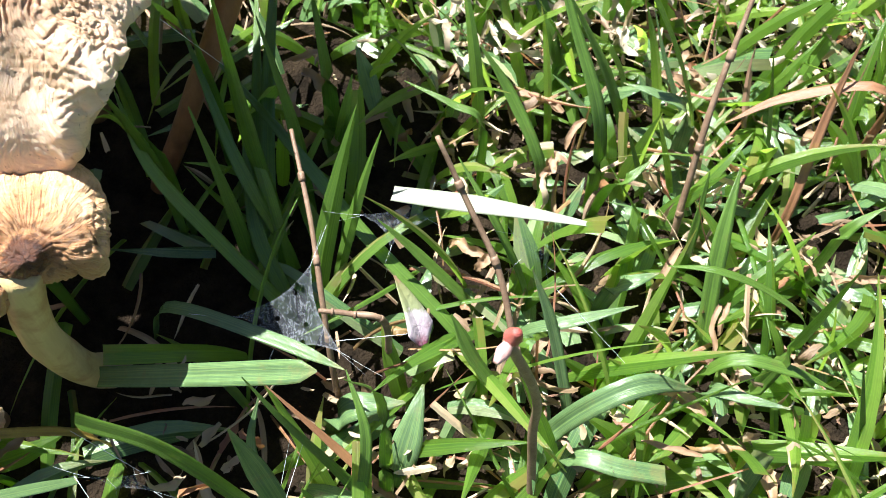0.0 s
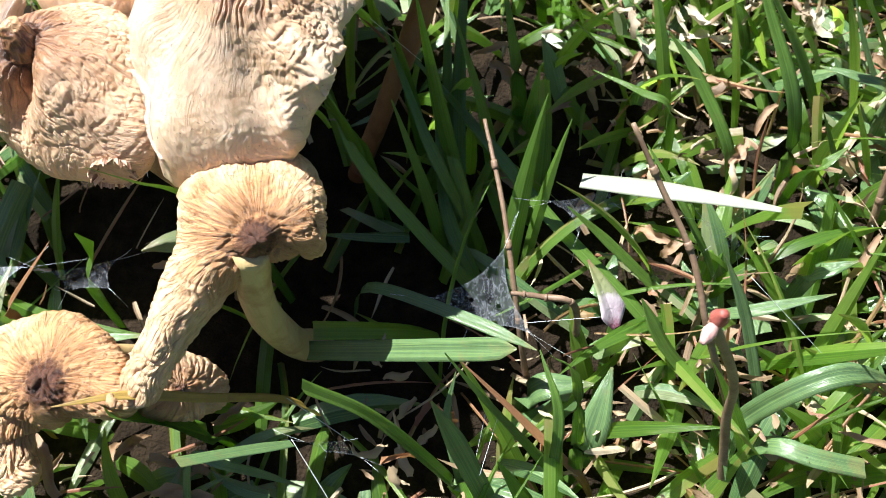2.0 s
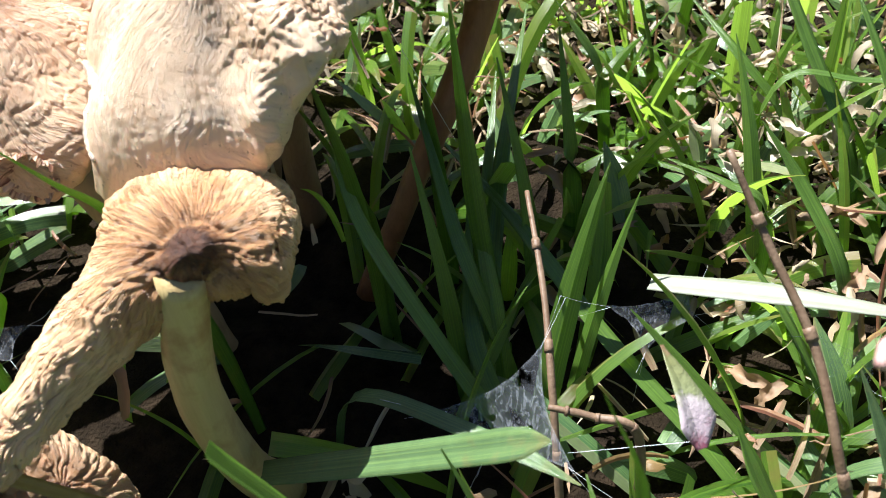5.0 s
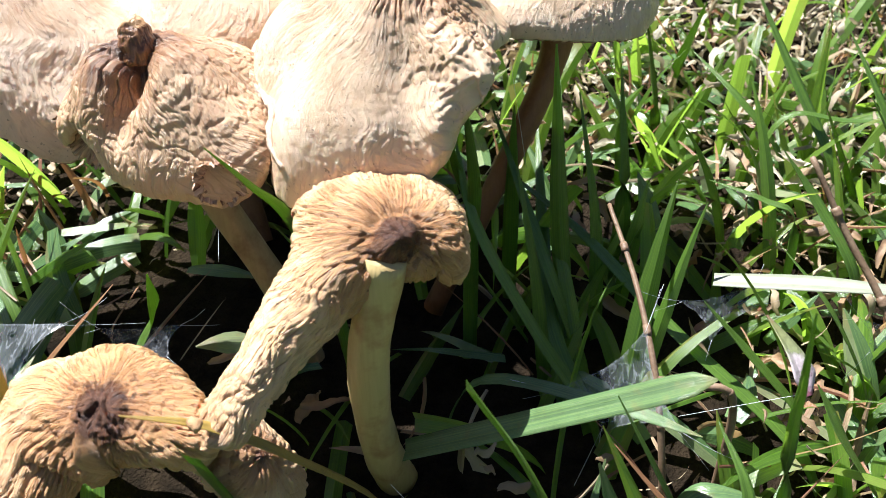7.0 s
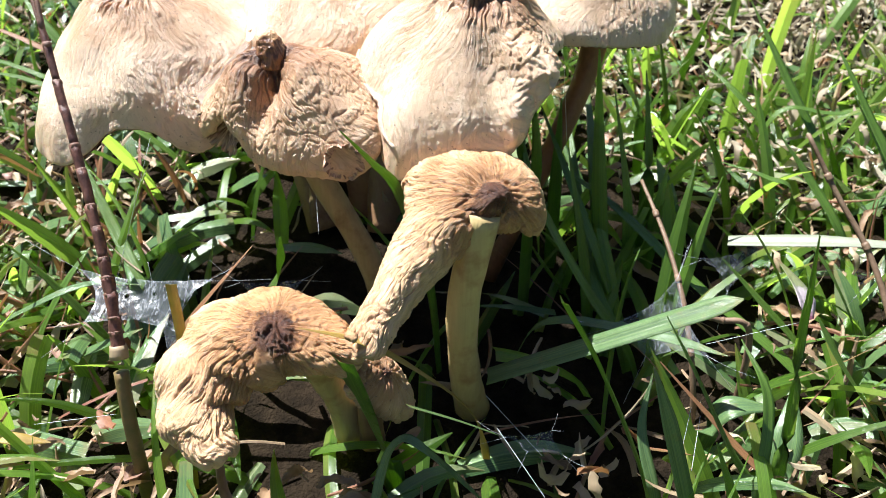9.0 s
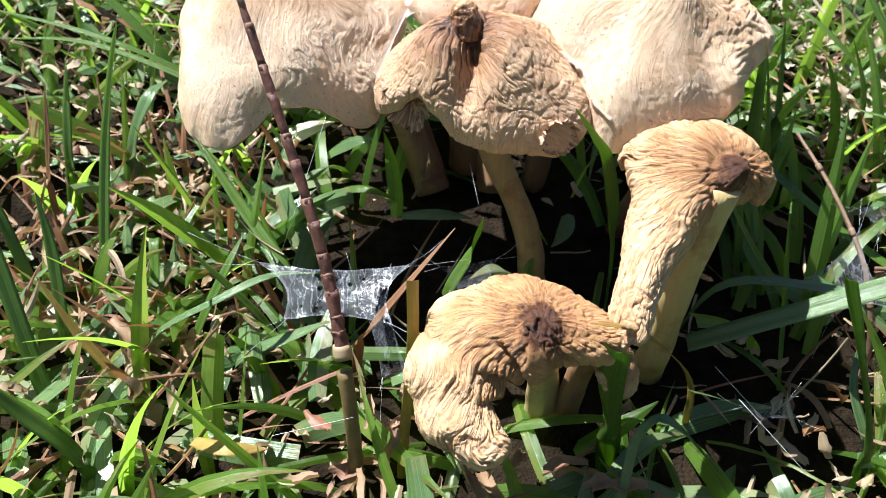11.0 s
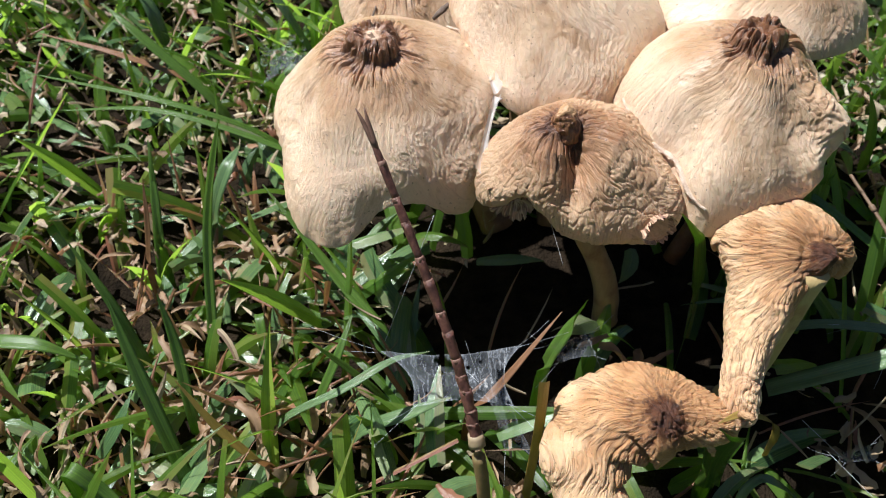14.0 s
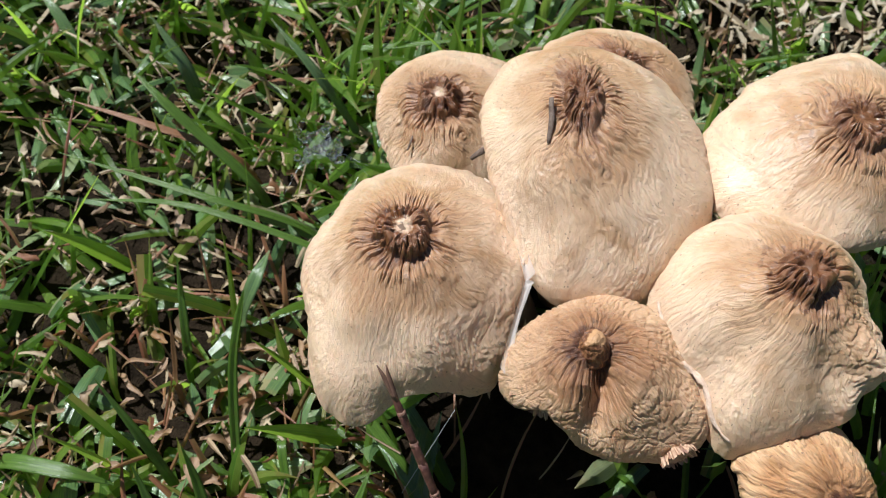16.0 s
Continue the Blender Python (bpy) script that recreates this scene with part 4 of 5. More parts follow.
lawn("front_lawn", 4200, GRASS, "green lawn grass before the clump", (0.03, 0.06), (0.004, 0.007), (30, 75), (5, 60), (-0.62, 0.56, -1.0, -0.03), 33, segs=4)

# ---- mushrooms ----
mushroom("large tan cap with a dark pitted centre, wavy torn rim", (-0.241, 0.214, 0.138),
         [(-11, 0.048, 0.020), (20, 0.050, 0.022), (45, 0.055, 0.024), (75, 0.052, 0.026), (105, 0.048, 0.026), (140, 0.038, 0.024), (165, 0.042, 0.030), (204, 0.042, 0.036),
          (232, 0.059, 0.050), (245, 0.061, 0.054), (255, 0.057, 0.050), (262, 0.048, 0.040), (285, 0.048, 0.036), (303, 0.055, 0.054), (312, 0.052, 0.050), (330, 0.048, 0.032)],
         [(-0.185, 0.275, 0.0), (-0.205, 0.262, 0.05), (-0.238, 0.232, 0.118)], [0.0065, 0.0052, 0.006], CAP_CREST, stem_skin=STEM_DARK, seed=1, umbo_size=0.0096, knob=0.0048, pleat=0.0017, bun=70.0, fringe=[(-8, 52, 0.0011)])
saddle = mushroom("small tan cap folded over like a saddle, curled rim", (-0.174, 0.165, 0.131),
         [(178, 0.034, 0.034), (169, 0.033, 0.028), (195, 0.029, 0.028), (214, 0.022, 0.016), (238, 0.024, 0.022), (258, 0.027, 0.029), (295, 0.032, 0.031), (314, 0.042, 0.030), (327, 0.046, 0.026),
          (340, 0.038, 0.019), (17, 0.031, 0.012), (51, 0.031, 0.012), (100, 0.028, 0.014), (140, 0.030, 0.020)],
         [(-0.140, 0.172, 0.0), (-0.146, 0.170, 0.035), (-0.166, 0.168, 0.085), (-0.172, 0.166, 0.112)], [0.0062, 0.0054, 0.0050, 0.0055], CAP_ROUGH, stem_skin=STEM_TAN, seed=2, umbo_size=0.0064, knob=0.001, ridges=0.0012, pleat=0.0012, leather=0.0005, fold=0.35, bun=100.0, flank=48.0, umbo=(-0.003, 0.002), knob_skin=True,
         dents=[(-0.001, -0.005, 0.0045, -0.005), (0.000, -0.010, 0.0045, -0.006), (-0.001, -0.015, 0.0045, -0.0055), (-0.003, -0.020, 0.004, -0.003), (-0.014, -0.004, 0.009, 0.0035), (-0.011, -0.014, 0.006, 0.002), (0.012, -0.010, 0.009, 0.004), (0.018, -0.002, 0.011, 0.002)])
mushroom("broad tan cap with a dark wrinkled centre and lumpy corner", (-0.104, 0.181, 0.153),
         [(168, 0.048, 0.034), (141, 0.044, 0.031), (111, 0.044, 0.029), (68, 0.039, 0.025), (27, 0.037, 0.027), (-10, 0.028, 0.022), (-27, 0.031, 0.027), (312, 0.034, 0.025), (299, 0.040, 0.040),
          (280, 0.042, 0.048), (259, 0.048, 0.051), (237, 0.055, 0.050), (221, 0.043, 0.041), (195, 0.046, 0.037)],
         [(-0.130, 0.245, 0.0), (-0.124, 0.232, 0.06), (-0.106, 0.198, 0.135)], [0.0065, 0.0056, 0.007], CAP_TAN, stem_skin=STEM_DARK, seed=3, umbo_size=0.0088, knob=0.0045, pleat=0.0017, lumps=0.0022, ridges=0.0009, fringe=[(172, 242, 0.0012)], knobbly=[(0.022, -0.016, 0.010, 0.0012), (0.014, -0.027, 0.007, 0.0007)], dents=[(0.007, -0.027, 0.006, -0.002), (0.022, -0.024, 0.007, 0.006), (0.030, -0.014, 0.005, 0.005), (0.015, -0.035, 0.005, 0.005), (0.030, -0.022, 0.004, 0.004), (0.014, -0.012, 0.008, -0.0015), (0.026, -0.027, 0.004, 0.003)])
rosette("curled_edge", (-0.1484, 0.1360, 0.1092), (0.30, -0.92, -0.02), 0.0068, saddle, "brown frill of dry gills", 3, 0.22, 0.30)
rosette("curled_edge", (-0.1960, 0.1600, 0.1045), (-0.45, -0.88, -0.15), 0.0092, saddle, "reddish curled gills", 8, 0.15, 0.16)
hanging_cap("withered orange-tan cap twisted and drooping in a long flap",
            [(-0.089, 0.147, 0.103, 0.010, 0.006, 0.007), (-0.093, 0.140, 0.110, 0.019, 0.014, 0.013), (-0.098, 0.131, 0.1145, 0.022, 0.022, 0.016), (-0.102, 0.123, 0.115, 0.021, 0.027, 0.014), (-0.107, 0.114, 0.112, 0.016, 0.027, 0.011),
             (-0.113, 0.105, 0.106, 0.008, 0.018, 0.010), (-0.121, 0.094, 0.098, 0.006, 0.011, 0.008), (-0.128, 0.082, 0.091, 0.005, 0.0075, 0.007), (-0.132, 0.073, 0.087, 0.005, 0.006, 0.005), (-0.133, 0.066, 0.082, 0.004, 0.004, 0.004)],
            [(-0.100, 0.122, 0.0), (-0.103, 0.112, 0.03), (-0.104, 0.108, 0.07), (-0.098, 0.110, 0.106)], [0.0068, 0.0058, 0.0058, 0.0055], CAP_BROWN, (-0.095, 0.111, 0.112), 0.0048, 0.0055, 4)
hanging_cap("withered orange-tan cap with a sunken brown centre, low in the grass",
            [(-0.131, 0.071, 0.081, 0.005, 0.005, 0.005), (-0.142, 0.073, 0.085, 0.009, 0.010, 0.007), (-0.153, 0.076, 0.088, 0.013, 0.016, 0.010), (-0.165, 0.077, 0.089, 0.015, 0.021, 0.012), (-0.176, 0.073, 0.084, 0.015, 0.022, 0.012),
             (-0.182, 0.065, 0.076, 0.014, 0.019, 0.011), (-0.182, 0.056, 0.069, 0.011, 0.013, 0.009), (-0.177, 0.049, 0.064, 0.007, 0.007, 0.006), (-0.171, 0.044, 0.060, 0.0035, 0.0035, 0.004)],
            [(-0.146, 0.104, 0.0), (-0.149, 0.099, 0.03), (-0.158, 0.085, 0.072)], [0.0065, 0.0058, 0.006], CAP_BROWN, (-0.160, 0.071, 0.086), 0.0054, 0.0004, 5, STEM)
# Browner skin than the withered caps above: the shade down here is painted in.
hanging_cap("small shrunken brown cap crushed under the withered ones",
            [(-0.144, 0.082, 0.072, 0.006, 0.006, 0.004), (-0.136, 0.084, 0.070, 0.011, 0.011, 0.007), (-0.129, 0.086, 0.060, 0.012, 0.012, 0.008), (-0.124, 0.088, 0.048, 0.009, 0.009, 0.006), (-0.121, 0.089, 0.038, 0.005, 0.005, 0.004)],
            [(-0.138, 0.100, 0.0), (-0.137, 0.096, 0.03), (-0.134, 0.088, 0.062)], [0.005, 0.0045, 0.0045], CAP_ROUGH, (-0.128, 0.080, 0.062), 0.0018, 0.0005, 10, STEM_DARK)
mushroom("tall domed tan cap with a wet brown sunken centre", (-0.172, 0.256, 0.161),
         [(240, 0.050, 0.042), (258, 0.064, 0.048), (285, 0.069, 0.048), (-52, 0.064, 0.045), (-29, 0.062, 0.040), (10, 0.055, 0.036), (41, 0.056, 0.034), (65, 0.055, 0.032), (92, 0.053, 0.032), (117, 0.050, 0.032), (150, 0.040, 0.030), (180, 0.034, 0.030), (215, 0.038, 0.034)],
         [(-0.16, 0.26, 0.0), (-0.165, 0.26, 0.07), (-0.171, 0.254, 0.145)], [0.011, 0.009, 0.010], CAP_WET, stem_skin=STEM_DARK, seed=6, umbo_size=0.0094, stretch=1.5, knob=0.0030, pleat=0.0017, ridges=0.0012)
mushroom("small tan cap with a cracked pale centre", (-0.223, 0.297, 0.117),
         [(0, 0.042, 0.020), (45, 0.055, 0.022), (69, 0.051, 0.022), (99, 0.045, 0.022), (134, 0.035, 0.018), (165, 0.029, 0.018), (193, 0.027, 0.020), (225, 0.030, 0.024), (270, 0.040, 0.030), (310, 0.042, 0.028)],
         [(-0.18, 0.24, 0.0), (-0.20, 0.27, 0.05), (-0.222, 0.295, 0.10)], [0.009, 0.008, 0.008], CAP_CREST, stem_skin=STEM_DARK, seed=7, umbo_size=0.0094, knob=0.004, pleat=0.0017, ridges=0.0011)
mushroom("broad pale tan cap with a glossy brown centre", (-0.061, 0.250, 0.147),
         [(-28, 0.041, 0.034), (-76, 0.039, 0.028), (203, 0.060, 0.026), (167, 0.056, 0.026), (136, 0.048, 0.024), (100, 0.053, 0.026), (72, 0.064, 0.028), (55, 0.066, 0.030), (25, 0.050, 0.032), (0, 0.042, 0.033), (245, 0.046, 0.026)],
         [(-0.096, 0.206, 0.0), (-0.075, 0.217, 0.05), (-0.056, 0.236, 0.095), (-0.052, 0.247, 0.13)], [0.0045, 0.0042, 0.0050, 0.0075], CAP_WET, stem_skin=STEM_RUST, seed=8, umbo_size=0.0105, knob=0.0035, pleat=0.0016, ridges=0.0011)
mushroom("tan cap half hidden behind the tall domed one", (-0.147, 0.295, 0.134),
         [(0, 0.038, 0.02), (60, 0.042, 0.018), (90, 0.042, 0.018), (120, 0.042, 0.018), (180, 0.036, 0.02), (240, 0.036, 0.02), (300, 0.036, 0.02)],
         [(-0.15, 0.24, 0.0), (-0.15, 0.27, 0.06), (-0.146, 0.288, 0.115)], [0.009, 0.008, 0.008], CAP_TAN, stem_skin=STEM_DARK, seed=9)

# ---- single blades and stalks near the clump ----


def segmented_stalk(points, low, high, split):
    """A seed stalk: a smooth lower stem, and above it a dark head of overlapping scales."""
    base = base_empty("seed_stalk", points[0], "dark brown seed stalk with ringed scales, standing before the caps", "grass stalk")
    line = spline(points, 60)
    k = int(60 * split)
    tube("stem", [tuple(q) for q in line[:k + 1:4]], low, SHEATH, base, rings=24, sides=10)
    tube("collar", [tuple(line[k - 1]), tuple(line[k + 1])], [low * 1.25, low * 1.1], DRY, base, rings=4, sides=10)
    n = 13
    for i in range(n):
        a, b = k + (59 - k) * i / n, k + (59 - k) * (i + 1.25) / n
        p, q = line[int(a)], line[min(59, int(b))]
        w = high * (1 - 0.45 * i / n)
        tube("scale", [tuple(p), tuple(p.lerp(q, 0.5)), tuple(q)], [w * 0.85, w * 0.93, w * 0.98 if i < n - 1 else w * 0.5], SCALE, base, rings=7, sides=12, wobble=0.25, seed=i)
        if i < n - 1:
            tube("node", [tuple(q.lerp(p, 0.10)), tuple(q.lerp(p, 0.02)), tuple(q.lerp(p, -0.05))], [w * 0.90, w * 1.0, w * 0.88], NODE, base, rings=4, sides=12, wobble=0.3, seed=i + 20)
    # two split bracts at the tip
    tip, back = line[59], line[56]
    for dx in (-0.0016, 0.0012):
        end = tip + (tip - back) * 0.8 + Vector((dx, 0.0004, 0.0))
        tube("bract", [tuple(tip.lerp(back, 0.3)), tuple(tip.lerp(end, 0.5)), tuple(end)], [high * 0.42, high * 0.32, high * 0.08], NODE, base, rings=7, sides=8)
    return base


def shrivelled_leaf(at, turn, length, width, seed, material):
    """A dead leaf, crumpled, cupped and curled along its length."""
    rows, cols = 16, 7
    d = Vector((math.cos(turn), math.sin(turn), 0.25))
    s = Vector((-math.sin(turn), math.cos(turn), 0.0))
    q = Vector(at)
    verts, uvs = [], []
    for i in range(rows):
        t = i / (rows - 1)
        n = Vector((t * 3.0, seed * 1.7, 0.5))
        bend = 0.16 * noise.noise(n) + 0.07
        roll = 1.4 * noise.noise(n + Vector((9, 0, 0)))
        d = (d + Vector((0, 0, -bend)) + s * 0.22 * noise.noise(n + Vector((4, 2, 0)))).normalized()
        u = d.cross(s).normalized()
        side, up = s * math.cos(roll) + u * math.sin(roll), u * math.cos(roll) - s * math.sin(roll)
        w = width * 0.5 * (0.25 + 0.75 * math.sin(math.pi * min(1, t * 0.9 + 0.08)) ** 0.7) * (1 + 0.35 * noise.noise(n * 2.5))
        for j in range(cols):
            v = 2 * j / (cols - 1) - 1
            cup = 0.7 * w * v * v + 0.35 * w * noise.noise(Vector((t * 7, v * 2.2, seed)))
            p = q + side * (w * v) + up * cup
            p.z = max(p.z, 0.002)
            verts.append(p)
            uvs.append((j / (cols - 1), t))
        q = q + d * (length / rows)
    ob = link_mesh("withered_leaf", verts, grid_faces(rows, cols, False).tolist(), material, None, "", uvs)
    return tagged(ob, "shrivelled brown dead leaf lying in the lawn", "leaf", "dead leaves in the lawn")


def litter_heap(x, y, spread, count, seed):
    rs = np.random.RandomState(seed)
    for i in range(count):
        a, r = rs.uniform(0, math.tau), spread * math.sqrt(rs.uniform(0, 1))
        shrivelled_leaf((x + r * math.cos(a), y + r * math.sin(a), rs.uniform(0.008, 0.034)), rs.uniform(0, math.tau), rs.uniform(0.012, 0.030), rs.uniform(0.002, 0.0062), seed * 31 + i, LITTER)


def jointed_stalk(points, radius, label):
    """A dry stalk with swollen joints, rooted in the soil."""
    p = Vector(points[0])
    points = [(p.x + 0.002, p.y - 0.002, -0.003)] + list(points)
    base = base_empty("grass_stalk", points[0], label, "grass stalk", "stalks in the lawn")
    tube("stem", points, [radius * 1.1, radius, radius * 0.9, radius * 0.8, radius * 0.6], STALK, base, rings=36, sides=10, wobble=0.2)
    line = spline(points, 40)
    for i in range(6, 38, 9):
        tube("joint", [tuple(line[i]), tuple(line[i + 1])], [radius * 1.10, radius * 1.0], STALK, base, rings=4, sides=10)
    return base


def budded_stalk(points, bud, petal):
    p = Vector(points[0])
    points = [(p.x, p.y, -0.003)] + list(points)
    base = base_empty("bud_stalk", points[0], "brownish stalk topped by a small red and pink bud", "flower stalk")
    tube("stem", points, [0.0016, 0.0016, 0.0015, 0.0014], STALK, base, rings=30, sides=10, wobble=0.2)
    top = Vector(points[-1])
    b, q = Vector(bud), Vector(petal)
    tube("bud", [tuple(top), tuple(top.lerp(b, 0.5)), tuple(b)], [0.0012, 0.0024, 0.0010], BUD, base, rings=12, sides=14, label="red bud")
    m = top.lerp(b, 0.4)
    tube("petal", [tuple(m), tuple(m.lerp(q, 0.55)), tuple(q)], [0.0008, 0.0019, 0.0007], PETAL, base, rings=12, sides=14, label="pale pink petal")
    return base


def pink_leaf(points):
    ob = blade_line("withered_leaf", points, 0.0115, PINK_LEAF, "small withered leaf, green above and silvery pink below", tip=0.8, base_width=0.3, fold=0.25, category="leaf", root=False, roll=0.4, count=24)
    return ob


def cobweb(corners):
    """A torn sheet of spider silk slung between blades, sagging a little and drawn in at its edges."""
    a, b, c, d = (Vector(q) for q in corners)
    n = 14
    verts, uvs = [], []
    for i in range(n + 1):
        for j in range(n + 1):
            u, v = i / n, j / n
            uvs.append((u, v))
            e = 0.30 * math.sin(math.pi * u) * (0.5 - v) * 2
            f = 0.30 * math.sin(math.pi * v) * (0.5 - u) * 2
            u2, v2 = u + f * 0.4, v + e * 0.4
            q = a.lerp(b, u2).lerp(d.lerp(c, u2), v2)
            q.z -= 0.0015 * math.sin(math.pi * u) * math.sin(math.pi * v)
            q += Vector((0, 0, 0.0008 * noise.noise(q * 300)))
            verts.append(q)
    ob = link_mesh("cobweb", verts, grid_faces(n + 1, n + 1, False).tolist(), WEB, None, "", uvs)
    mid = (a + b + c + d) / 4
    for i, q in enumerate((a, b, c, d)):
        # threads tie each corner to the blades around
        for j in (0, 1):
            out = (q - mid) * (0.5 + 0.35 * j) + Vector((0, 0, (-0.008, 0.004)[(i + j) % 2])) + Vector((noise.noise(q * 900 + Vector((j, 0, 0))), noise.noise(q * 700 + Vector((0, j, 3))), 0)) * 0.006
            tube("thread", [tuple(q - (q - mid) * 0.1), tuple(q + out * 0.5 - Vector((0, 0, 0.0006))), tuple(q + out)], 0.00004, SILK, ob, rings=6, sides=4, wobble=0.0)
    return tagged(ob, "torn white cobweb stretched between grass blades", "cobweb", "cobwebs in the lawn")


def membrane(corners):
    """A wet film left stretched between two caps, drawn in at its free edge."""
    a, b, c, d = (Vector(q) for q in corners)
    n = 16
    verts = []
    for i in range(n + 1):
        for j in range(n + 1):
            u, v = i / n, j / n
            u2 = u * (1 - 0.45 * math.sin(math.pi * v))
            q = a.lerp(b, u2).lerp(d.lerp(c, u2), v)
            q += Vector((0, 0, 0.0006 * noise.noise(q * 200) - 0.002 * math.sin(math.pi * u)))
            verts.append(q)
    ob = link_mesh("membrane", verts, grid_faces(n + 1, n + 1, False).tolist(), FILM)
    return tagged(ob, "glossy whitish film stretched between two mushroom caps", "mushroom film")


def silk_strand(points):
    ob = tube("silk_strand", points, 0.00007, SILK, rings=8, sides=5, wobble=0.0)
    return tagged(ob, "single fine thread of spider silk", "silk thread", "silk threads")


def twig(points, radius, label, skin=None):
    a, b = Vector(points[0]), Vector(points[1])
    m = a.lerp(b, 0.5) + Vector((0.0004, 0, 0.0008))
    ob = tube("twig", [tuple(a), tuple(m), tuple(b)], [radius * 0.8, radius, radius * 0.6], skin or BARK, rings=10, sides=8, wobble=0.5, seed=radius * 9000)
    return tagged(ob, label, "twig")


def dew_drops(at, count, spread):
    rs = random.Random(5)
    for i in range(count):
        bm = bmesh.new()
        bmesh.ops.create_uvsphere(bm, u_segments=14, v_segments=9, radius=rs.uniform(0.0008, 0.0028))
        for v in bm.verts:
            v.co.z *= 0.75
            v.co += v.co.normalized() * 0.0001 * noise.noise(v.co * 900)
        me = bpy.data.meshes.new("dew_drop")
        bm.to_mesh(me)
        bm.free()
        me.polygons.foreach_set("use_smooth", np.ones(len(me.polygons), bool))
        me.materials.append(WATER)
        ob = new("dew_drop", me)
        ob.location = (at[0] + rs.uniform(-spread, spread), at[1] + rs.uniform(-spread, spread), at[2] + rs.uniform(-0.004, 0.006))
        tagged(ob, "clear dew drop resting on a web in the grass", "dew drop", "dew drops")


CAP_KNOT = plain_material("shrivelled_skin", (0.36, 0.19, 0.08), (0.58, 0.36, 0.19), 400.0, 0.6, 0.8, 0.001)
BARK = plain_material("twig_bark", (0.11, 0.075, 0.055), (0.24, 0.18, 0.14), 500.0, 0.7, 0.7, 0.0008)
SCALE = plain_material("stalk_scale", (0.075, 0.030, 0.026), (0.20, 0.085, 0.06), 400.0, 0.45, 0.5, 0.0006)
STALK = plain_material("stalk_skin", (0.14, 0.085, 0.05), (0.24, 0.16, 0.10), 160.0, 0.5, 0.4, 0.0006)
BUD = plain_material("bud_red", (0.24, 0.055, 0.04), (0.34, 0.10, 0.075), 300.0, 0.45)
PETAL = plain_material("petal_pink", (0.42, 0.20, 0.18), (0.55, 0.34, 0.30), 250.0, 0.45)
pinkish = Nodes("withered_pink_leaf")
pink_uv = pinkish.add("ShaderNodeSeparateXYZ")
pinkish.link(pinkish.add("ShaderNodeUVMap").outputs["UV"], pink_uv.inputs[0])
pink_obj = pinkish.add("ShaderNodeTexCoord").outputs["Object"]
pink_spots = pinkish.noise(pink_obj, 300.0, 4.0, 0.65)
pink_along = pinkish.math("ADD", pink_uv.outputs["Y"], pinkish.math("MULTIPLY", pinkish.math("SUBTRACT", pink_spots, 0.5), 0.5))
pink_col = pinkish.ramp(pink_along, [(0.05, (0.30, 0.10, 0.14)), (0.18, (0.62, 0.50, 0.54)), (0.42, (0.66, 0.58, 0.58)), (0.55, (0.30, 0.33, 0.16)), (0.9, (0.24, 0.25, 0.10)), (1.0, (0.30, 0.17, 0.10))])
pinkish.base(pink_col, 0.32, pinkish.bump(pink_spots, 0.6, 0.001), 0.6)
pinkish.translucent(pink_col, 0.25)
PINK_LEAF = pinkish.mat
water = Nodes("water")
water.bsdf.inputs["Transmission Weight"].default_value = 1.0
water.bsdf.inputs["IOR"].default_value = 1.33
water.bsdf.inputs["Roughness"].default_value = 0.0
WATER = water.mat


film = Nodes("wet_film")
film.base((0.92, 0.86, 0.80), 0.22, film.bump(film.noise(film.add("ShaderNodeTexCoord").outputs["Object"], 160.0, 3.0), 0.3, 0.001), 0.8)
film.bsdf.inputs["Alpha"].default_value = 0.35
FILM = film.mat

NODE = plain_material("stalk_node", (0.13, 0.065, 0.045), (0.23, 0.13, 0.09), 400.0, 0.5)
SHEATH = plain_material("stalk_sheath", (0.12, 0.105, 0.035), (0.22, 0.13, 0.06), 120.0, 0.45, 0.4, 0.0006)
LITTER = blade_material("dead_leaf", [(0.0, (0.13, 0.065, 0.035)), (0.35, (0.26, 0.15, 0.085)), (0.7, (0.36, 0.23, 0.13)), (1.0, (0.48, 0.36, 0.24))], 0.25, (0.5, 0.30, 0.13), 0.55, 0.0, 0.6, 0.5)
for heap_at in [(-0.155, 0.047, 0.022, 9), (-0.128, 0.060, 0.020, 7), (-0.120, 0.030, 0.02, 5), (-0.211, 0.060, 0.018, 9), (-0.202, 0.085, 0.015, 5), (-0.258, 0.072, 0.02, 4), (-0.361, 0.193, 0.03, 9), (-0.326, 0.158, 0.03, 10), (-0.305, 0.128, 0.03, 9), (-0.37, 0.150, 0.03, 6),
                (-0.301, 0.214, 0.025, 8), (-0.026, 0.228, 0.03, 7), (0.027, 0.246, 0.03, 8), (0.091, 0.10, 0.03, 5), (0.155, 0.105, 0.04, 6), (-0.143, 0.145, 0.018, 4), (0.08, 0.20, 0.05, 8), (0.12, 0.30, 0.06, 8), (0.16, 0.18, 0.05, 7)]:
    litter_heap(*heap_at, int(abs(heap_at[0]) * 1000 + heap_at[1] * 7000))
blade_line("bleached_leaf", [(0.003, 0.176, 0.049), (0.041, 0.166, 0.058), (0.080, 0.156, 0.064)], 0.0074, WHITE_DRY, "bleached white dead grass blade lying over the lawn", tip=0.6, base_width=0.85, fold=0.2, roll=0.1, root=False)
blade_line("blade", [(0.055, 0.154, 0.022), (0.041, 0.169, 0.045), (0.027, 0.190, 0.055)], 0.0054, HERO, "bright green pointed grass blade beside a jointed stalk", roll=0.5)
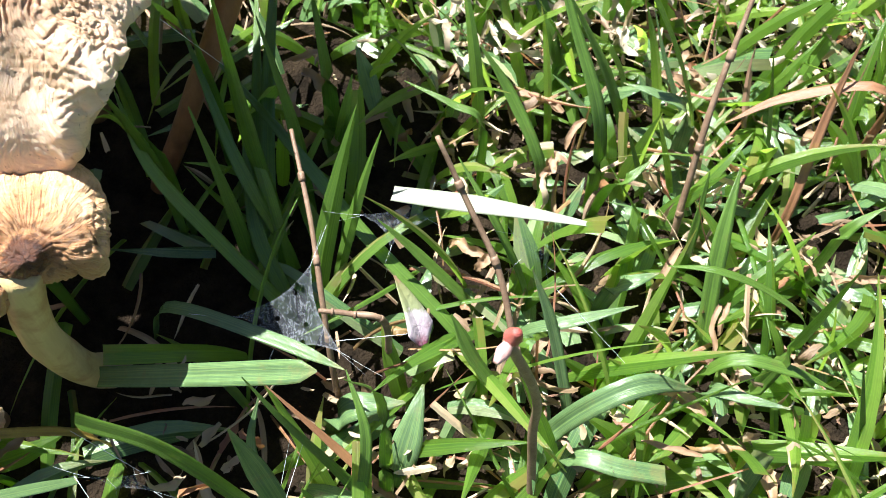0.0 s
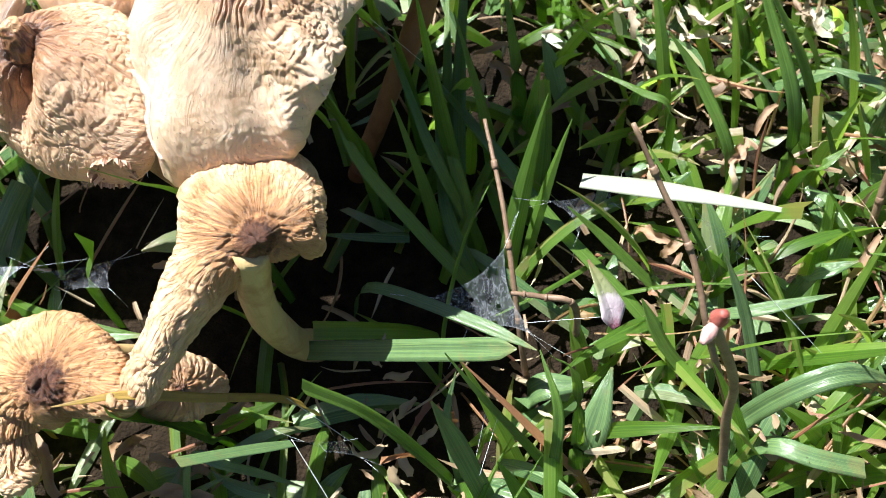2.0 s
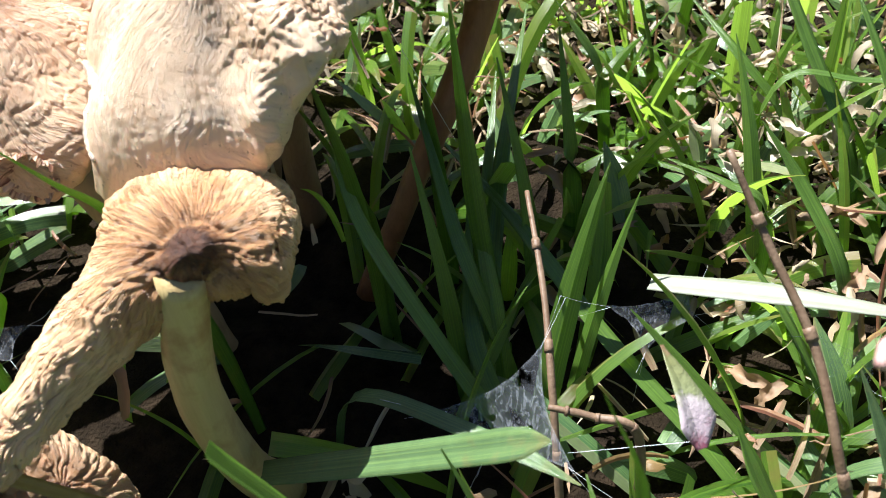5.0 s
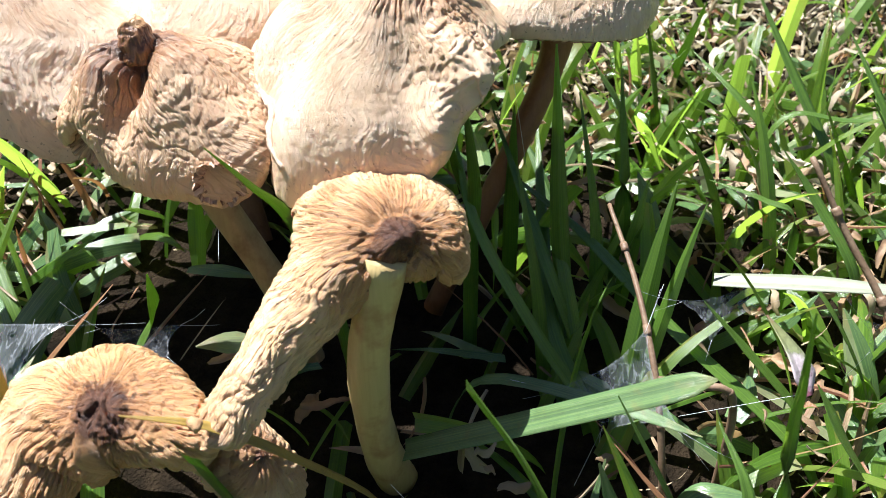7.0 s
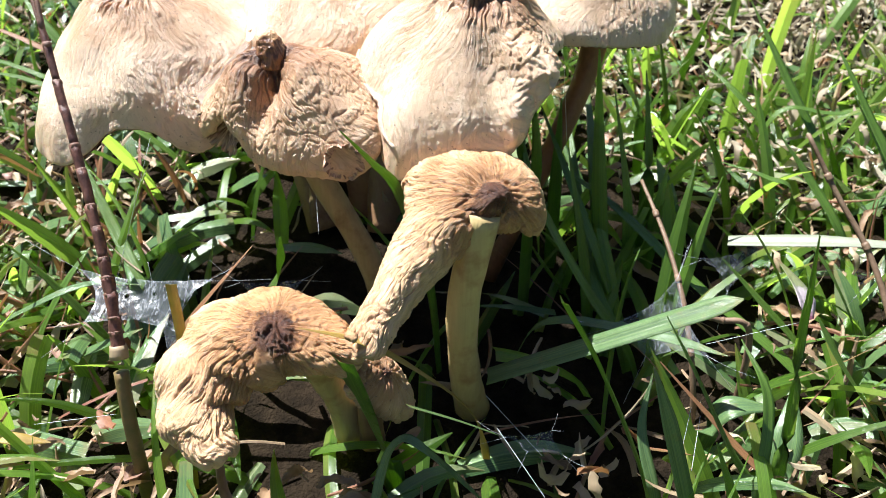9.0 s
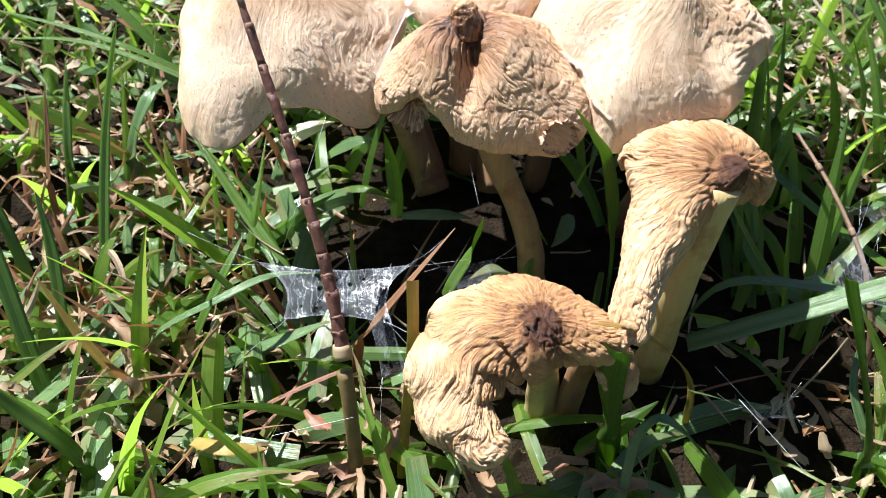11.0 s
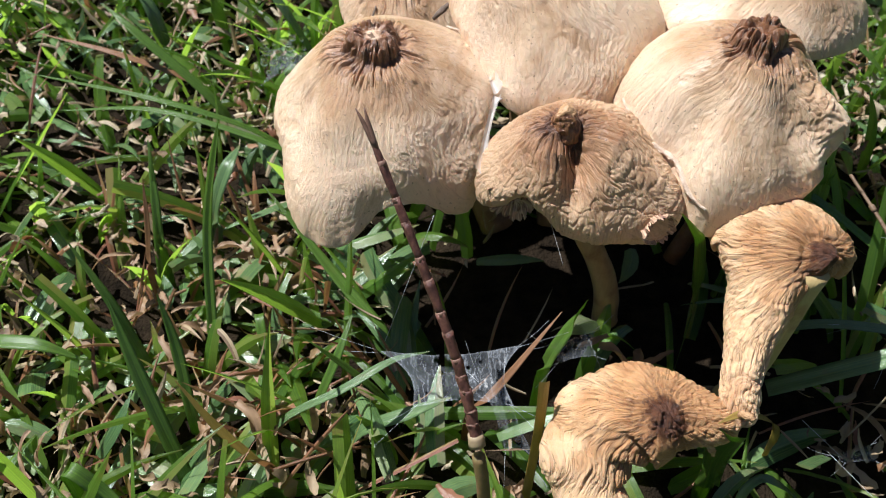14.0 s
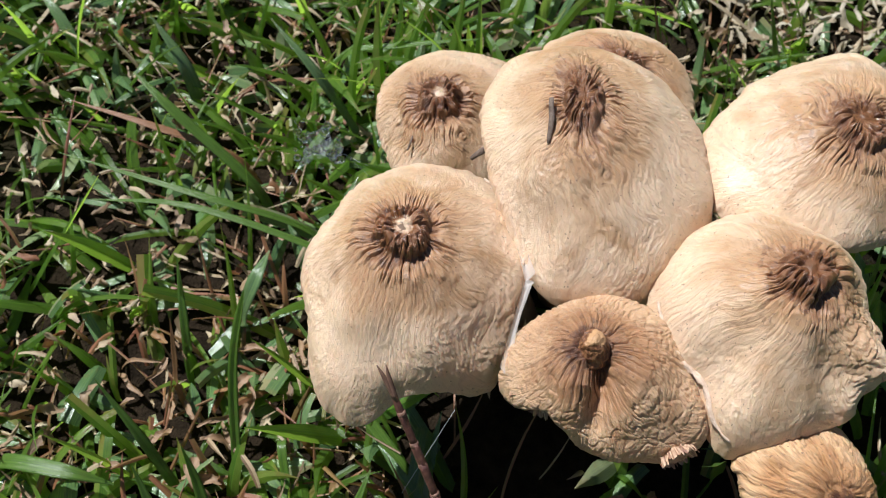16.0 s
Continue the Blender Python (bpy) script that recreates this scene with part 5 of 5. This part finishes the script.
blade_line("blade", [(0.057, 0.100, 0.012), (0.034, 0.113, 0.040), (0.024, 0.125, 0.055)], 0.0070, HERO, "broad bright green blade with a rounded end", tip=0.2, roll=0.4)
blade_line("blade", [(-0.0945, 0.1068, 0.034), (-0.055, 0.0975, 0.0635), (-0.017, 0.089, 0.092)], 0.0074, GREYGREEN, "wide pale green blade half in the shade of the clump", tip=0.07, base_width=0.95, fold=0.2, roll=0.35, root=False)
blade_line("blade", [(-0.042, 0.066, 0.030), (-0.060, 0.070, 0.075), (-0.075, 0.068, 0.106)], 0.0054, HERO, "green blade with a brown nicked tip rising before the clump", blunt=True, fold=0.4, roll=0.3)
blade_line("blade", [(-0.001, 0.069, 0.020), (-0.012, 0.076, 0.035), (-0.028, 0.083, 0.065), (-0.039, 0.090, 0.083)], 0.0040, HERO, "green blade leaning over the lawn", tip=0.6)
blade_line("blade", [(-0.036, 0.069, 0.018), (-0.041, 0.084, 0.035), (-0.038, 0.096, 0.051)], 0.0046, GREYGREEN, "pale green upright blade at the edge of the shade", tip=0.5)
blade_line("blade", [(0.004, 0.074, 0.035), (0.001, 0.083, 0.085), (-0.008, 0.073, 0.129)], 0.0052, HERO, "tall narrow green blade standing clear of the lawn", tip=0.7, fold=0.4)
blade_line("blade", [(0.006, 0.071, 0.020), (-0.012, 0.083, 0.035), (-0.036, 0.098, 0.055)], 0.0032, REDDISH, "reddish-brown dry blade in the lawn")
blade_line("blade", [(0.028, 0.138, 0.015), (-0.008, 0.170, 0.030), (-0.040, 0.203, 0.045), (-0.074, 0.241, 0.050)], 0.0056, HERO, "long dark green blade in the shade of the caps")
blade_line("blade", [(-0.038, 0.145, 0.015), (-0.057, 0.155, 0.040), (-0.078, 0.165, 0.075), (-0.086, 0.177, 0.100)], 0.0056, HERO, "green blade draped with cobweb under the caps")
blade_line("blade", [(-0.039, 0.155, 0.010), (-0.050, 0.174, 0.025), (-0.057, 0.213, 0.045)], 0.0060, HERO, "broad dark green blade standing in the shade")
blade_line("blade", [(0.034, 0.149, 0.015), (0.013, 0.159, 0.035), (-0.002, 0.164, 0.050)], 0.0046, HERO, "green pointed blade under a cobweb")
blade_line("blade", [(0.104, 0.235, 0.015), (0.090, 0.243, 0.045), (0.068, 0.254, 0.080)], 0.0076, HERO, "wide upright green blade", fold=0.35)
blade_line("blade", [(0.082, 0.274, 0.020), (0.056, 0.264, 0.070)], 0.0076, HERO, "wide green blade with a sunlit edge", fold=0.35)
blade_line("blade", [(0.063, 0.206, 0.030), (0.048, 0.227, 0.050), (0.035, 0.237, 0.065)], 0.0056, HERO, "green blade leaning in the lawn")
blade_line("blade", [(0.037, 0.209, 0.050), (0.025, 0.212, 0.058), (0.006, 0.221, 0.060)], 0.0036, HERO, "yellow-green blade lying across the lawn")
blade_line("blade", [(0.035, 0.258, 0.040), (0.011, 0.247, 0.080)], 0.0038, HERO, "bright green slender blade")
blade_line("blade", [(0.071, 0.102, 0.015), (0.061, 0.124, 0.045), (0.051, 0.138, 0.065)], 0.0046, GREYGREEN, "grey-green straight blade", tip=0.25)
blade_line("blade", [(0.062, 0.093, 0.030), (0.072, 0.095, 0.055), (0.088, 0.100, 0.060), (0.109, 0.104, 0.045)], 0.0074, GREYGREEN, "broad arching pale green blade", tip=0.25, fold=0.2, roll=0.3)
blade_line("blade", [(0.162, 0.137, 0.030), (0.140, 0.140, 0.050), (0.115, 0.140, 0.065), (0.100, 0.144, 0.060)], 0.0048, HERO, "lime green arching blade", roll=0.3)
blade_line("blade", [(0.141, 0.113, 0.020), (0.146, 0.120, 0.060), (0.145, 0.123, 0.100)], 0.0056, HERO, "straight green blade leaning over the lawn", tip=0.4)
blade_line("blade", [(0.125, 0.227, 0.040), (0.109, 0.229, 0.050), (0.096, 0.234, 0.050)], 0.0090, GREYGREEN, "pale pinkish withered leaf in the lawn", tip=0.6, roll=0.2)
blade_line("blade", [(0.118, 0.107, 0.035), (0.127, 0.101, 0.045), (0.142, 0.098, 0.045)], 0.0070, GREYGREEN, "pale leaf with pinkish edges", tip=0.7, base_width=0.5)
blade_line("blade", [(0.127, 0.132, 0.010), (0.128, 0.161, 0.040), (0.134, 0.188, 0.060)], 0.0070, HERO, "wide green blade standing in the lawn", tip=0.3)
blade_line("blade", [(0.172, 0.196, 0.020), (0.179, 0.221, 0.050), (0.185, 0.240, 0.080)], 0.0040, REDDISH, "reddish dry blade with a pale base")
blade_line("blade", [(0.201, 0.227, 0.060), (0.166, 0.231, 0.050), (0.141, 0.224, 0.040)], 0.0050, REDDISH, "pinkish dry blade lying in the lawn")
blade_line("blade", [(-0.074, 0.131, 0.040), (-0.036, 0.116, 0.050), (-0.011, 0.105, 0.052)], 0.0050, GREYGREEN, "curved blade with its end in the sun", tip=0.2)
blade_line("blade", [(-0.004, 0.067, 0.030), (-0.003, 0.082, 0.055), (-0.010, 0.100, 0.065)], 0.0038, HERO, "narrow lime green blade bent like a bow")
blade_line("blade", [(-0.010, 0.099, 0.030), (0.010, 0.102, 0.030)], 0.0105, GREYGREEN, "broad grey-green leaf lying low", tip=0.4, fold=0.1)
blade_line("blade", [(0.009, 0.082, 0.020), (0.012, 0.092, 0.030), (0.016, 0.107, 0.035)], 0.0105, GREYGREEN, "broad ribbed grey-green leaf", tip=0.4, fold=0.1)
blade_line("blade", [(0.087, 0.146, 0.035), (0.092, 0.145, 0.045), (0.102, 0.149, 0.045)], 0.0085, GREYGREEN, "short rounded pale leaf", tip=0.6, base_width=0.4)
blade_line("blade", [(0.168, 0.228, 0.020), (0.153, 0.243, 0.070)], 0.0036, HERO, "slender green blade in the lawn")
blade_line("blade", [(0.108, 0.204, 0.020), (0.095, 0.212, 0.050)], 0.0046, HERO, "short green blade in the lawn")
blade_line("blade", [(0.125, 0.174, 0.020), (0.126, 0.192, 0.050)], 0.0040, HERO, "plain green blade among others")
blade_line("blade", [(0.090, 0.194, 0.030), (0.092, 0.186, 0.050), (0.101, 0.192, 0.055)], 0.0050, HERO, "green blade bent over")
blade_line("blade", [(0.053, 0.130, 0.030), (0.067, 0.128, 0.045), (0.091, 0.133, 0.050)], 0.0050, GREYGREEN, "grey-green blade in the lawn", tip=0.3)
blade_line("blade", [(0.125, 0.117, 0.040), (0.147, 0.114, 0.040), (0.168, 0.111, 0.030)], 0.0050, HERO, "lime blade lying low")
blade_line("blade", [(0.176, 0.085, 0.020), (0.157, 0.106, 0.070)], 0.0050, HERO, "green blade rising from the lawn")
blade_line("blade", [(0.170, 0.160, 0.030), (0.169, 0.161, 0.060), (0.180, 0.166, 0.070)], 0.0050, HERO, "curving lime blade at the border of view")
blade_line("blade", [(0.069, 0.084, 0.030), (0.083, 0.079, 0.035), (0.100, 0.078, 0.030)], 0.0070, GREYGREEN, "broad mown leaf lying low", blunt=True, fold=0.1)
blade_line("blade", [(0.128, 0.074, 0.020), (0.132, 0.084, 0.040)], 0.0070, GREYGREEN, "broad leaf catching the sun", blunt=True, fold=0.1)
blade_line("blade", [(0.084, 0.210, 0.050), (0.069, 0.238, 0.080), (0.057, 0.264, 0.101)], 0.0064, HERO, "tall green blade with a reddish tip", tip=0.6)
blade_line("blade", [(0.073, 0.272, 0.030), (0.055, 0.299, 0.060), (0.037, 0.334, 0.090)], 0.0060, HERO, "tall green blade at the back")
blade_line("blade", [(0.052, 0.288, 0.030), (0.033, 0.301, 0.050), (0.014, 0.328, 0.060)], 0.0050, HERO, "green blade leaning at the back")
blade_line("blade", [(-0.019, 0.299, 0.040), (-0.031, 0.302, 0.060), (-0.043, 0.299, 0.080)], 0.0060, HERO, "green blade behind the clump")
blade_line("blade", [(0.001, 0.331, 0.030), (-0.011, 0.325, 0.080)], 0.0055, HERO, "upright green blade behind the clump")
blade_line("blade", [(0.015, 0.365, 0.030), (0.018, 0.338, 0.080)], 0.0055, HERO, "yellow-green blade at the back")
blade_line("blade", [(0.047, 0.284, 0.050), (0.076, 0.287, 0.050), (0.110, 0.288, 0.050)], 0.0040, HERO, "thin blade lying level")
blade_line("blade", [(-0.045, 0.174, 0.015), (-0.048, 0.224, 0.045), (-0.049, 0.308, 0.065)], 0.0060, HERO, "dark blade beside the caps")
blade_line("blade", [(-0.052, 0.200, 0.020), (-0.058, 0.283, 0.050)], 0.0056, HERO, "dark blade in the shade of the caps")
blade_line("blade", [(-0.080, 0.175, 0.050), (-0.079, 0.166, 0.090), (-0.083, 0.160, 0.127)], 0.0044, HERO, "green blade touching the rim of a cap")
blade_line("blade", [(-0.080, 0.180, 0.060), (-0.085, 0.173, 0.090), (-0.089, 0.161, 0.118)], 0.0040, HERO, "dark blade against the lumpy cap")
blade_line("blade", [(-0.040, 0.173, 0.015), (-0.056, 0.188, 0.050), (-0.076, 0.224, 0.085)], 0.0050, HERO, "dark blade leaning from the caps")
blade_line("blade", [(-0.128, 0.075, 0.020), (-0.134, 0.071, 0.050), (-0.139, 0.063, 0.083)], 0.0090, HERO, "broad bright green blade before the low cap", blunt=True, fold=0.3)
blade_line("leaf_strip", [(-0.091, 0.068, 0.048), (-0.104, 0.060, 0.063), (-0.117, 0.052, 0.077)], 0.0050, GREYGREEN, "pale ragged strip of leaf", blunt=True, fold=0.1, root=False, roll=0.4)
blade_line("blade", [(-0.131, 0.046, 0.020), (-0.127, 0.058, 0.042), (-0.121, 0.061, 0.052), (-0.114, 0.059, 0.050), (-0.103, 0.060, 0.035), (-0.092, 0.060, 0.020)], 0.0034, GREYGREEN, "thin blade arched to the ground", tip=0.2, count=26)
blade_line("blade", [(-0.099, 0.087, 0.035), (-0.118, 0.075, 0.069), (-0.134, 0.069, 0.086), (-0.149, 0.060, 0.099)], 0.0036, YELLOWING, "blade turning orange across the low cap", tip=0.3)
blade_line("blade", [(-0.118, 0.140, 0.050), (-0.128, 0.1345, 0.095), (-0.1365, 0.1285, 0.112), (-0.1455, 0.1245, 0.126)], 0.0050, HERO, "bright blade tip poking out between two caps", tip=0.6, roll=1.0)
blade_line("blade", [(-0.251, 0.130, 0.025), (-0.273, 0.132, 0.060), (-0.286, 0.117, 0.100)], 0.0040, HERO, "bright green slender blade", tip=0.5)
blade_line("blade", [(-0.308, 0.071, 0.030), (-0.320, 0.073, 0.050), (-0.331, 0.075, 0.070)], 0.0065, HERO, "green blade close to the ground")
blade_line("blade", [(-0.332, 0.111, 0.020), (-0.342, 0.133, 0.055), (-0.349, 0.151, 0.080)], 0.0060, HERO, "long green blade sloping through the lawn")
blade_line("blade", [(-0.329, 0.135, 0.020), (-0.331, 0.151, 0.045), (-0.335, 0.163, 0.065)], 0.0048, HERO, "green blade beside a sloping one")
blade_line("blade", [(-0.321, 0.170, 0.020), (-0.316, 0.196, 0.065), (-0.304, 0.208, 0.112)], 0.0046, HERO, "tall upright green blade", tip=0.1, fold=0.4)
blade_line("blade", [(-0.347, 0.201, 0.035), (-0.343, 0.206, 0.060), (-0.341, 0.214, 0.080)], 0.0030, REDDISH, "reddish grey blade tip")
blade_line("blade", [(-0.302, 0.110, 0.015), (-0.316, 0.118, 0.035), (-0.328, 0.128, 0.055)], 0.0038, YELLOWING, "yellow-brown fading blade")
blade_line("blade", [(-0.291, 0.120, 0.030), (-0.265, 0.119, 0.050), (-0.246, 0.126, 0.055), (-0.230, 0.132, 0.050)], 0.0038, GREYGREEN, "pale green blade bent over the web")
blade_line("blade", [(-0.260, 0.117, 0.020), (-0.240, 0.114, 0.035), (-0.224, 0.113, 0.045)], 0.0064, GREYGREEN, "wide green blade below the web")
blade_line("blade", [(-0.215, 0.115, 0.030), (-0.207, 0.112, 0.048), (-0.181, 0.125, 0.077)], 0.0040, REDDISH, "reddish blade with a brown tip beside the low cap")
blade_line("blade", [(-0.183, 0.126, 0.040), (-0.174, 0.130, 0.060), (-0.171, 0.127, 0.080)], 0.0056, HERO, "green blade tip behind the low cap")
blade_line("blade", [(-0.200, 0.078, 0.020), (-0.197, 0.085, 0.060), (-0.197, 0.088, 0.089)], 0.0038, YELLOWING, "yellowing upright blade against the low cap", blunt=True)
blade_line("blade", [(-0.245, 0.162, 0.020), (-0.265, 0.188, 0.035), (-0.294, 0.225, 0.060)], 0.0056, HERO, "dark green blade under the large cap")
blade_line("blade", [(-0.349, 0.162, 0.015), (-0.358, 0.175, 0.045), (-0.372, 0.192, 0.070)], 0.0046, HERO, "green blade in the lawn")
blade_line("fallen_leaf", [(-0.270, 0.074, 0.030), (-0.258, 0.067, 0.035), (-0.245, 0.070, 0.030)], 0.0054, YELLOWING, "short reddish fallen leaf", tip=0.3, fold=0.1, root=False)
blade_line("blade", [(-0.240, 0.128, 0.020), (-0.247, 0.130, 0.040), (-0.254, 0.135, 0.060)], 0.0034, REDDISH, "purplish dry blade tip")
blade_line("blade", [(-0.345, 0.222, 0.030), (-0.344, 0.232, 0.050), (-0.344, 0.250, 0.070)], 0.0042, HERO, "plain green blade among others")
blade_line("blade", [(-0.278, 0.130, 0.020), (-0.267, 0.141, 0.040), (-0.259, 0.155, 0.050)], 0.0042, HERO, "green blade crossing low")
blade_line("blade", [(-0.365, 0.098, 0.050), (-0.353, 0.091, 0.040), (-0.343, 0.082, 0.030)], 0.0060, HERO, "green blade low at the border of view")
blade_line("blade", [(-0.300, 0.175, 0.030), (-0.299, 0.156, 0.020), (-0.304, 0.134, 0.020)], 0.0040, HERO, "green blade leaning over in the lawn")
blade_line("blade", [(-0.322, 0.321, 0.030), (-0.357, 0.345, 0.060), (-0.377, 0.364, 0.070)], 0.0060, HERO, "broad green blade bent over")
blade_line("blade", [(-0.323, 0.405, 0.030), (-0.326, 0.402, 0.050), (-0.332, 0.403, 0.070)], 0.0075, HERO, "bright yellow-green blade", tip=0.6)
blade_line("blade", [(-0.265, 0.358, 0.020), (-0.283, 0.366, 0.060), (-0.306, 0.389, 0.080)], 0.0064, GREYGREEN, "long grey-green blade behind the dew")
blade_line("blade", [(-0.331, 0.337, 0.030), (-0.368, 0.343, 0.050), (-0.411, 0.355, 0.060)], 0.0046, REDDISH, "green blade with a reddish tip")
blade_line("blade", [(-0.294, 0.290, 0.030), (-0.342, 0.295, 0.055), (-0.412, 0.321, 0.060)], 0.0040, HERO, "long thin blade sloping down")
blade_line("blade", [(-0.271, 0.268, 0.030), (-0.341, 0.287, 0.055), (-0.393, 0.295, 0.055)], 0.0038, HERO, "thin blade crossing the lawn")
blade_line("blade", [(-0.348, 0.224, 0.020), (-0.342, 0.242, 0.070)], 0.0044, HERO, "short upright blade")
blade_line("blade", [(-0.422, 0.173, 0.030), (-0.392, 0.164, 0.040), (-0.372, 0.160, 0.030)], 0.0070, HERO, "wide blade low in the lawn")
blade_line("blade", [(-0.353, 0.377, 0.020), (-0.357, 0.385, 0.050), (-0.373, 0.405, 0.070)], 0.0080, GREYGREEN, "wide dull green blade")
blade_line("blade", [(-0.321, 0.239, 0.030), (-0.312, 0.248, 0.050), (-0.306, 0.264, 0.050)], 0.0075, GREYGREEN, "pale bent leaf in the lawn")
blade_line("blade", [(-0.269, 0.400, 0.040), (-0.236, 0.396, 0.050), (-0.193, 0.399, 0.050)], 0.0046, HERO, "green blade lying behind the clump")
blade_line("blade", [(-0.012, 0.397, 0.020), (-0.042, 0.385, 0.090)], 0.0065, HERO, "dark upright blade behind the clump")
blade_line("blade", [(-0.087, 0.387, 0.030), (-0.100, 0.398, 0.080)], 0.0050, REDDISH, "reddish upright blade behind the clump")
blade_line("blade", [(-0.053, 0.368, 0.030), (-0.067, 0.373, 0.090)], 0.0055, HERO, "upright blade behind the clump")

blade_line("blade", [(-0.024, 0.058, 0.012), (-0.034, 0.069, 0.045), (-0.043, 0.078, 0.072)], 0.0074, GREYGREEN, "broad pale green blade rising before the shade", tip=0.25, fold=0.3)
blade_line("blade", [(-0.006, 0.052, 0.010), (-0.014, 0.060, 0.030), (-0.022, 0.066, 0.052)], 0.0066, HERO, "short broad green blade before the shade", tip=0.35, fold=0.3)
blade_line("blade", [(-0.043, 0.185, 0.010), (-0.050, 0.190, 0.060), (-0.056, 0.200, 0.122)], 0.0064, HERO, "tall broad upright blade in the shade of the caps", tip=0.3, fold=0.3)
blade_line("blade", [(-0.066, 0.216, 0.010), (-0.067, 0.214, 0.055), (-0.068, 0.210, 0.094)], 0.0060, HERO, "upright blade in the shade under a cap", tip=0.4)
blade_line("blade", [(-0.032, 0.196, 0.010), (-0.036, 0.204, 0.050), (-0.046, 0.214, 0.098)], 0.0060, HERO, "dark upright blade beside the caps", tip=0.4)
blade_line("blade", [(-0.022, 0.222, 0.010), (-0.024, 0.226, 0.050), (-0.030, 0.236, 0.096)], 0.0066, HERO, "broad upright blade at the edge of the shade", tip=0.4)
blade_line("blade", [(-0.052, 0.165, 0.010), (-0.057, 0.172, 0.045), (-0.066, 0.182, 0.088)], 0.0058, HERO, "dark blade standing close to the drooping cap", tip=0.4)

# stalks, leaves and cobwebs
segmented_stalk([(-0.216, 0.069, 0.0), (-0.218, 0.078, 0.045), (-0.225, 0.103, 0.088), (-0.247, 0.146, 0.152)], 0.0026, 0.0024, 0.45)
jointed_stalk([(0.059, 0.097, 0.020), (0.045, 0.110, 0.060), (0.037, 0.129, 0.080), (0.026, 0.144, 0.095), (0.015, 0.157, 0.112)], 0.0013, "brown jointed grass stalk leaning over a green blade")
jointed_stalk([(0.120, 0.180, 0.015), (0.120, 0.191, 0.040), (0.123, 0.210, 0.070), (0.133, 0.239, 0.100)], 0.0016, "pinkish-brown dry stalk standing in the lawn")
jointed_stalk([(-0.016, 0.115, 0.020), (-0.020, 0.131, 0.045), (-0.026, 0.159, 0.060), (-0.034, 0.188, 0.070)], 0.0012, "thin grey-pink dry stalk holding a cobweb")
jointed_stalk([(0.002, 0.125, 0.045), (-0.010, 0.126, 0.050), (-0.021, 0.126, 0.052)], 0.0013, "short pale twig end")
budded_stalk([(0.054, 0.070, 0.020), (0.049, 0.082, 0.060), (0.045, 0.084, 0.090), (0.030, 0.080, 0.138)], (0.031, 0.079, 0.146), (0.0265, 0.0735, 0.1405))
pink_leaf([(0.014, 0.108, 0.068), (0.010, 0.116, 0.075), (0.004, 0.126, 0.080)])
cobweb([(-0.009, 0.169, 0.045), (0.016, 0.174, 0.050), (0.017, 0.168, 0.046), (0.003, 0.162, 0.033)])
cobweb([(-0.049, 0.126, 0.045), (-0.024, 0.140, 0.060), (-0.013, 0.116, 0.040), (-0.037, 0.116, 0.038)])
cobweb([(-0.250, 0.128, 0.0600), (-0.196, 0.121, 0.0640), (-0.203, 0.098, 0.0580), (-0.240, 0.104, 0.0555)])
cobweb([(-0.214, 0.109, 0.060), (-0.205, 0.110, 0.060), (-0.196, 0.085, 0.040), (-0.207, 0.089, 0.040)])
cobweb([(-0.187, 0.119, 0.065), (-0.164, 0.128, 0.060), (-0.166, 0.118, 0.055), (-0.183, 0.116, 0.055)])
membrane([(-0.200, 0.213, 0.122), (-0.190, 0.202, 0.118), (-0.200, 0.186, 0.105), (-0.205, 0.192, 0.108)])
twig([(-0.184, 0.255, 0.163), (-0.186, 0.240, 0.155)], 0.0011, "small dark twig lying on the domed cap")
twig([(-0.203, 0.269, 0.118), (-0.211, 0.267, 0.112)], 0.0014, "curled brown leaf crumb stuck on a cap")
twig([(-0.235, 0.283, 0.111), (-0.238, 0.276, 0.108)], 0.0005, "tiny dark stalk crumb on a cap")
twig([(-0.137, 0.067, 0.090), (-0.134, 0.063, 0.092)], 0.0016, "shrivelled knot where two caps touch", CAP_KNOT)
cobweb([(0.047, 0.161, 0.050), (0.065, 0.155, 0.050), (0.061, 0.153, 0.040), (0.051, 0.155, 0.040)])
membrane([(-0.201, 0.240, 0.130), (-0.196, 0.239, 0.132), (-0.192, 0.203, 0.124), (-0.196, 0.201, 0.121)])
membrane([(-0.196, 0.201, 0.121), (-0.193, 0.200, 0.122), (-0.204, 0.166, 0.112), (-0.208, 0.170, 0.112)])
cobweb([(-0.290, 0.331, 0.056), (-0.279, 0.334, 0.060), (-0.268, 0.318, 0.052), (-0.294, 0.312, 0.050)])
cobweb([(-0.089, 0.070, 0.045), (-0.073, 0.070, 0.050), (-0.068, 0.067, 0.040), (-0.081, 0.068, 0.040)])
silk_strand([(-0.070, 0.190, 0.120), (-0.062, 0.223, 0.060)])
silk_strand([(0.060, 0.133, 0.060), (0.095, 0.113, 0.030)])
silk_strand([(-0.015, 0.118, 0.045), (0.016, 0.116, 0.060)])
silk_strand([(-0.225, 0.159, 0.100), (-0.247, 0.146, 0.040)])
silk_strand([(-0.095, 0.083, 0.050), (-0.075, 0.075, 0.030)])
silk_strand([(-0.091, 0.069, 0.050), (-0.074, 0.048, 0.040)])
silk_strand([(-0.241, 0.061, 0.050), (-0.216, 0.067, 0.050)])
silk_strand([(-0.023, 0.083, 0.045), (-0.028, 0.064, 0.040)])
silk_strand([(-0.170, 0.184, 0.060), (-0.167, 0.169, 0.050)])
silk_strand([(-0.027, 0.082, 0.050), (-0.031, 0.068, 0.030)])
dew_drops((-0.283, 0.320, 0.060), 26, 0.012)
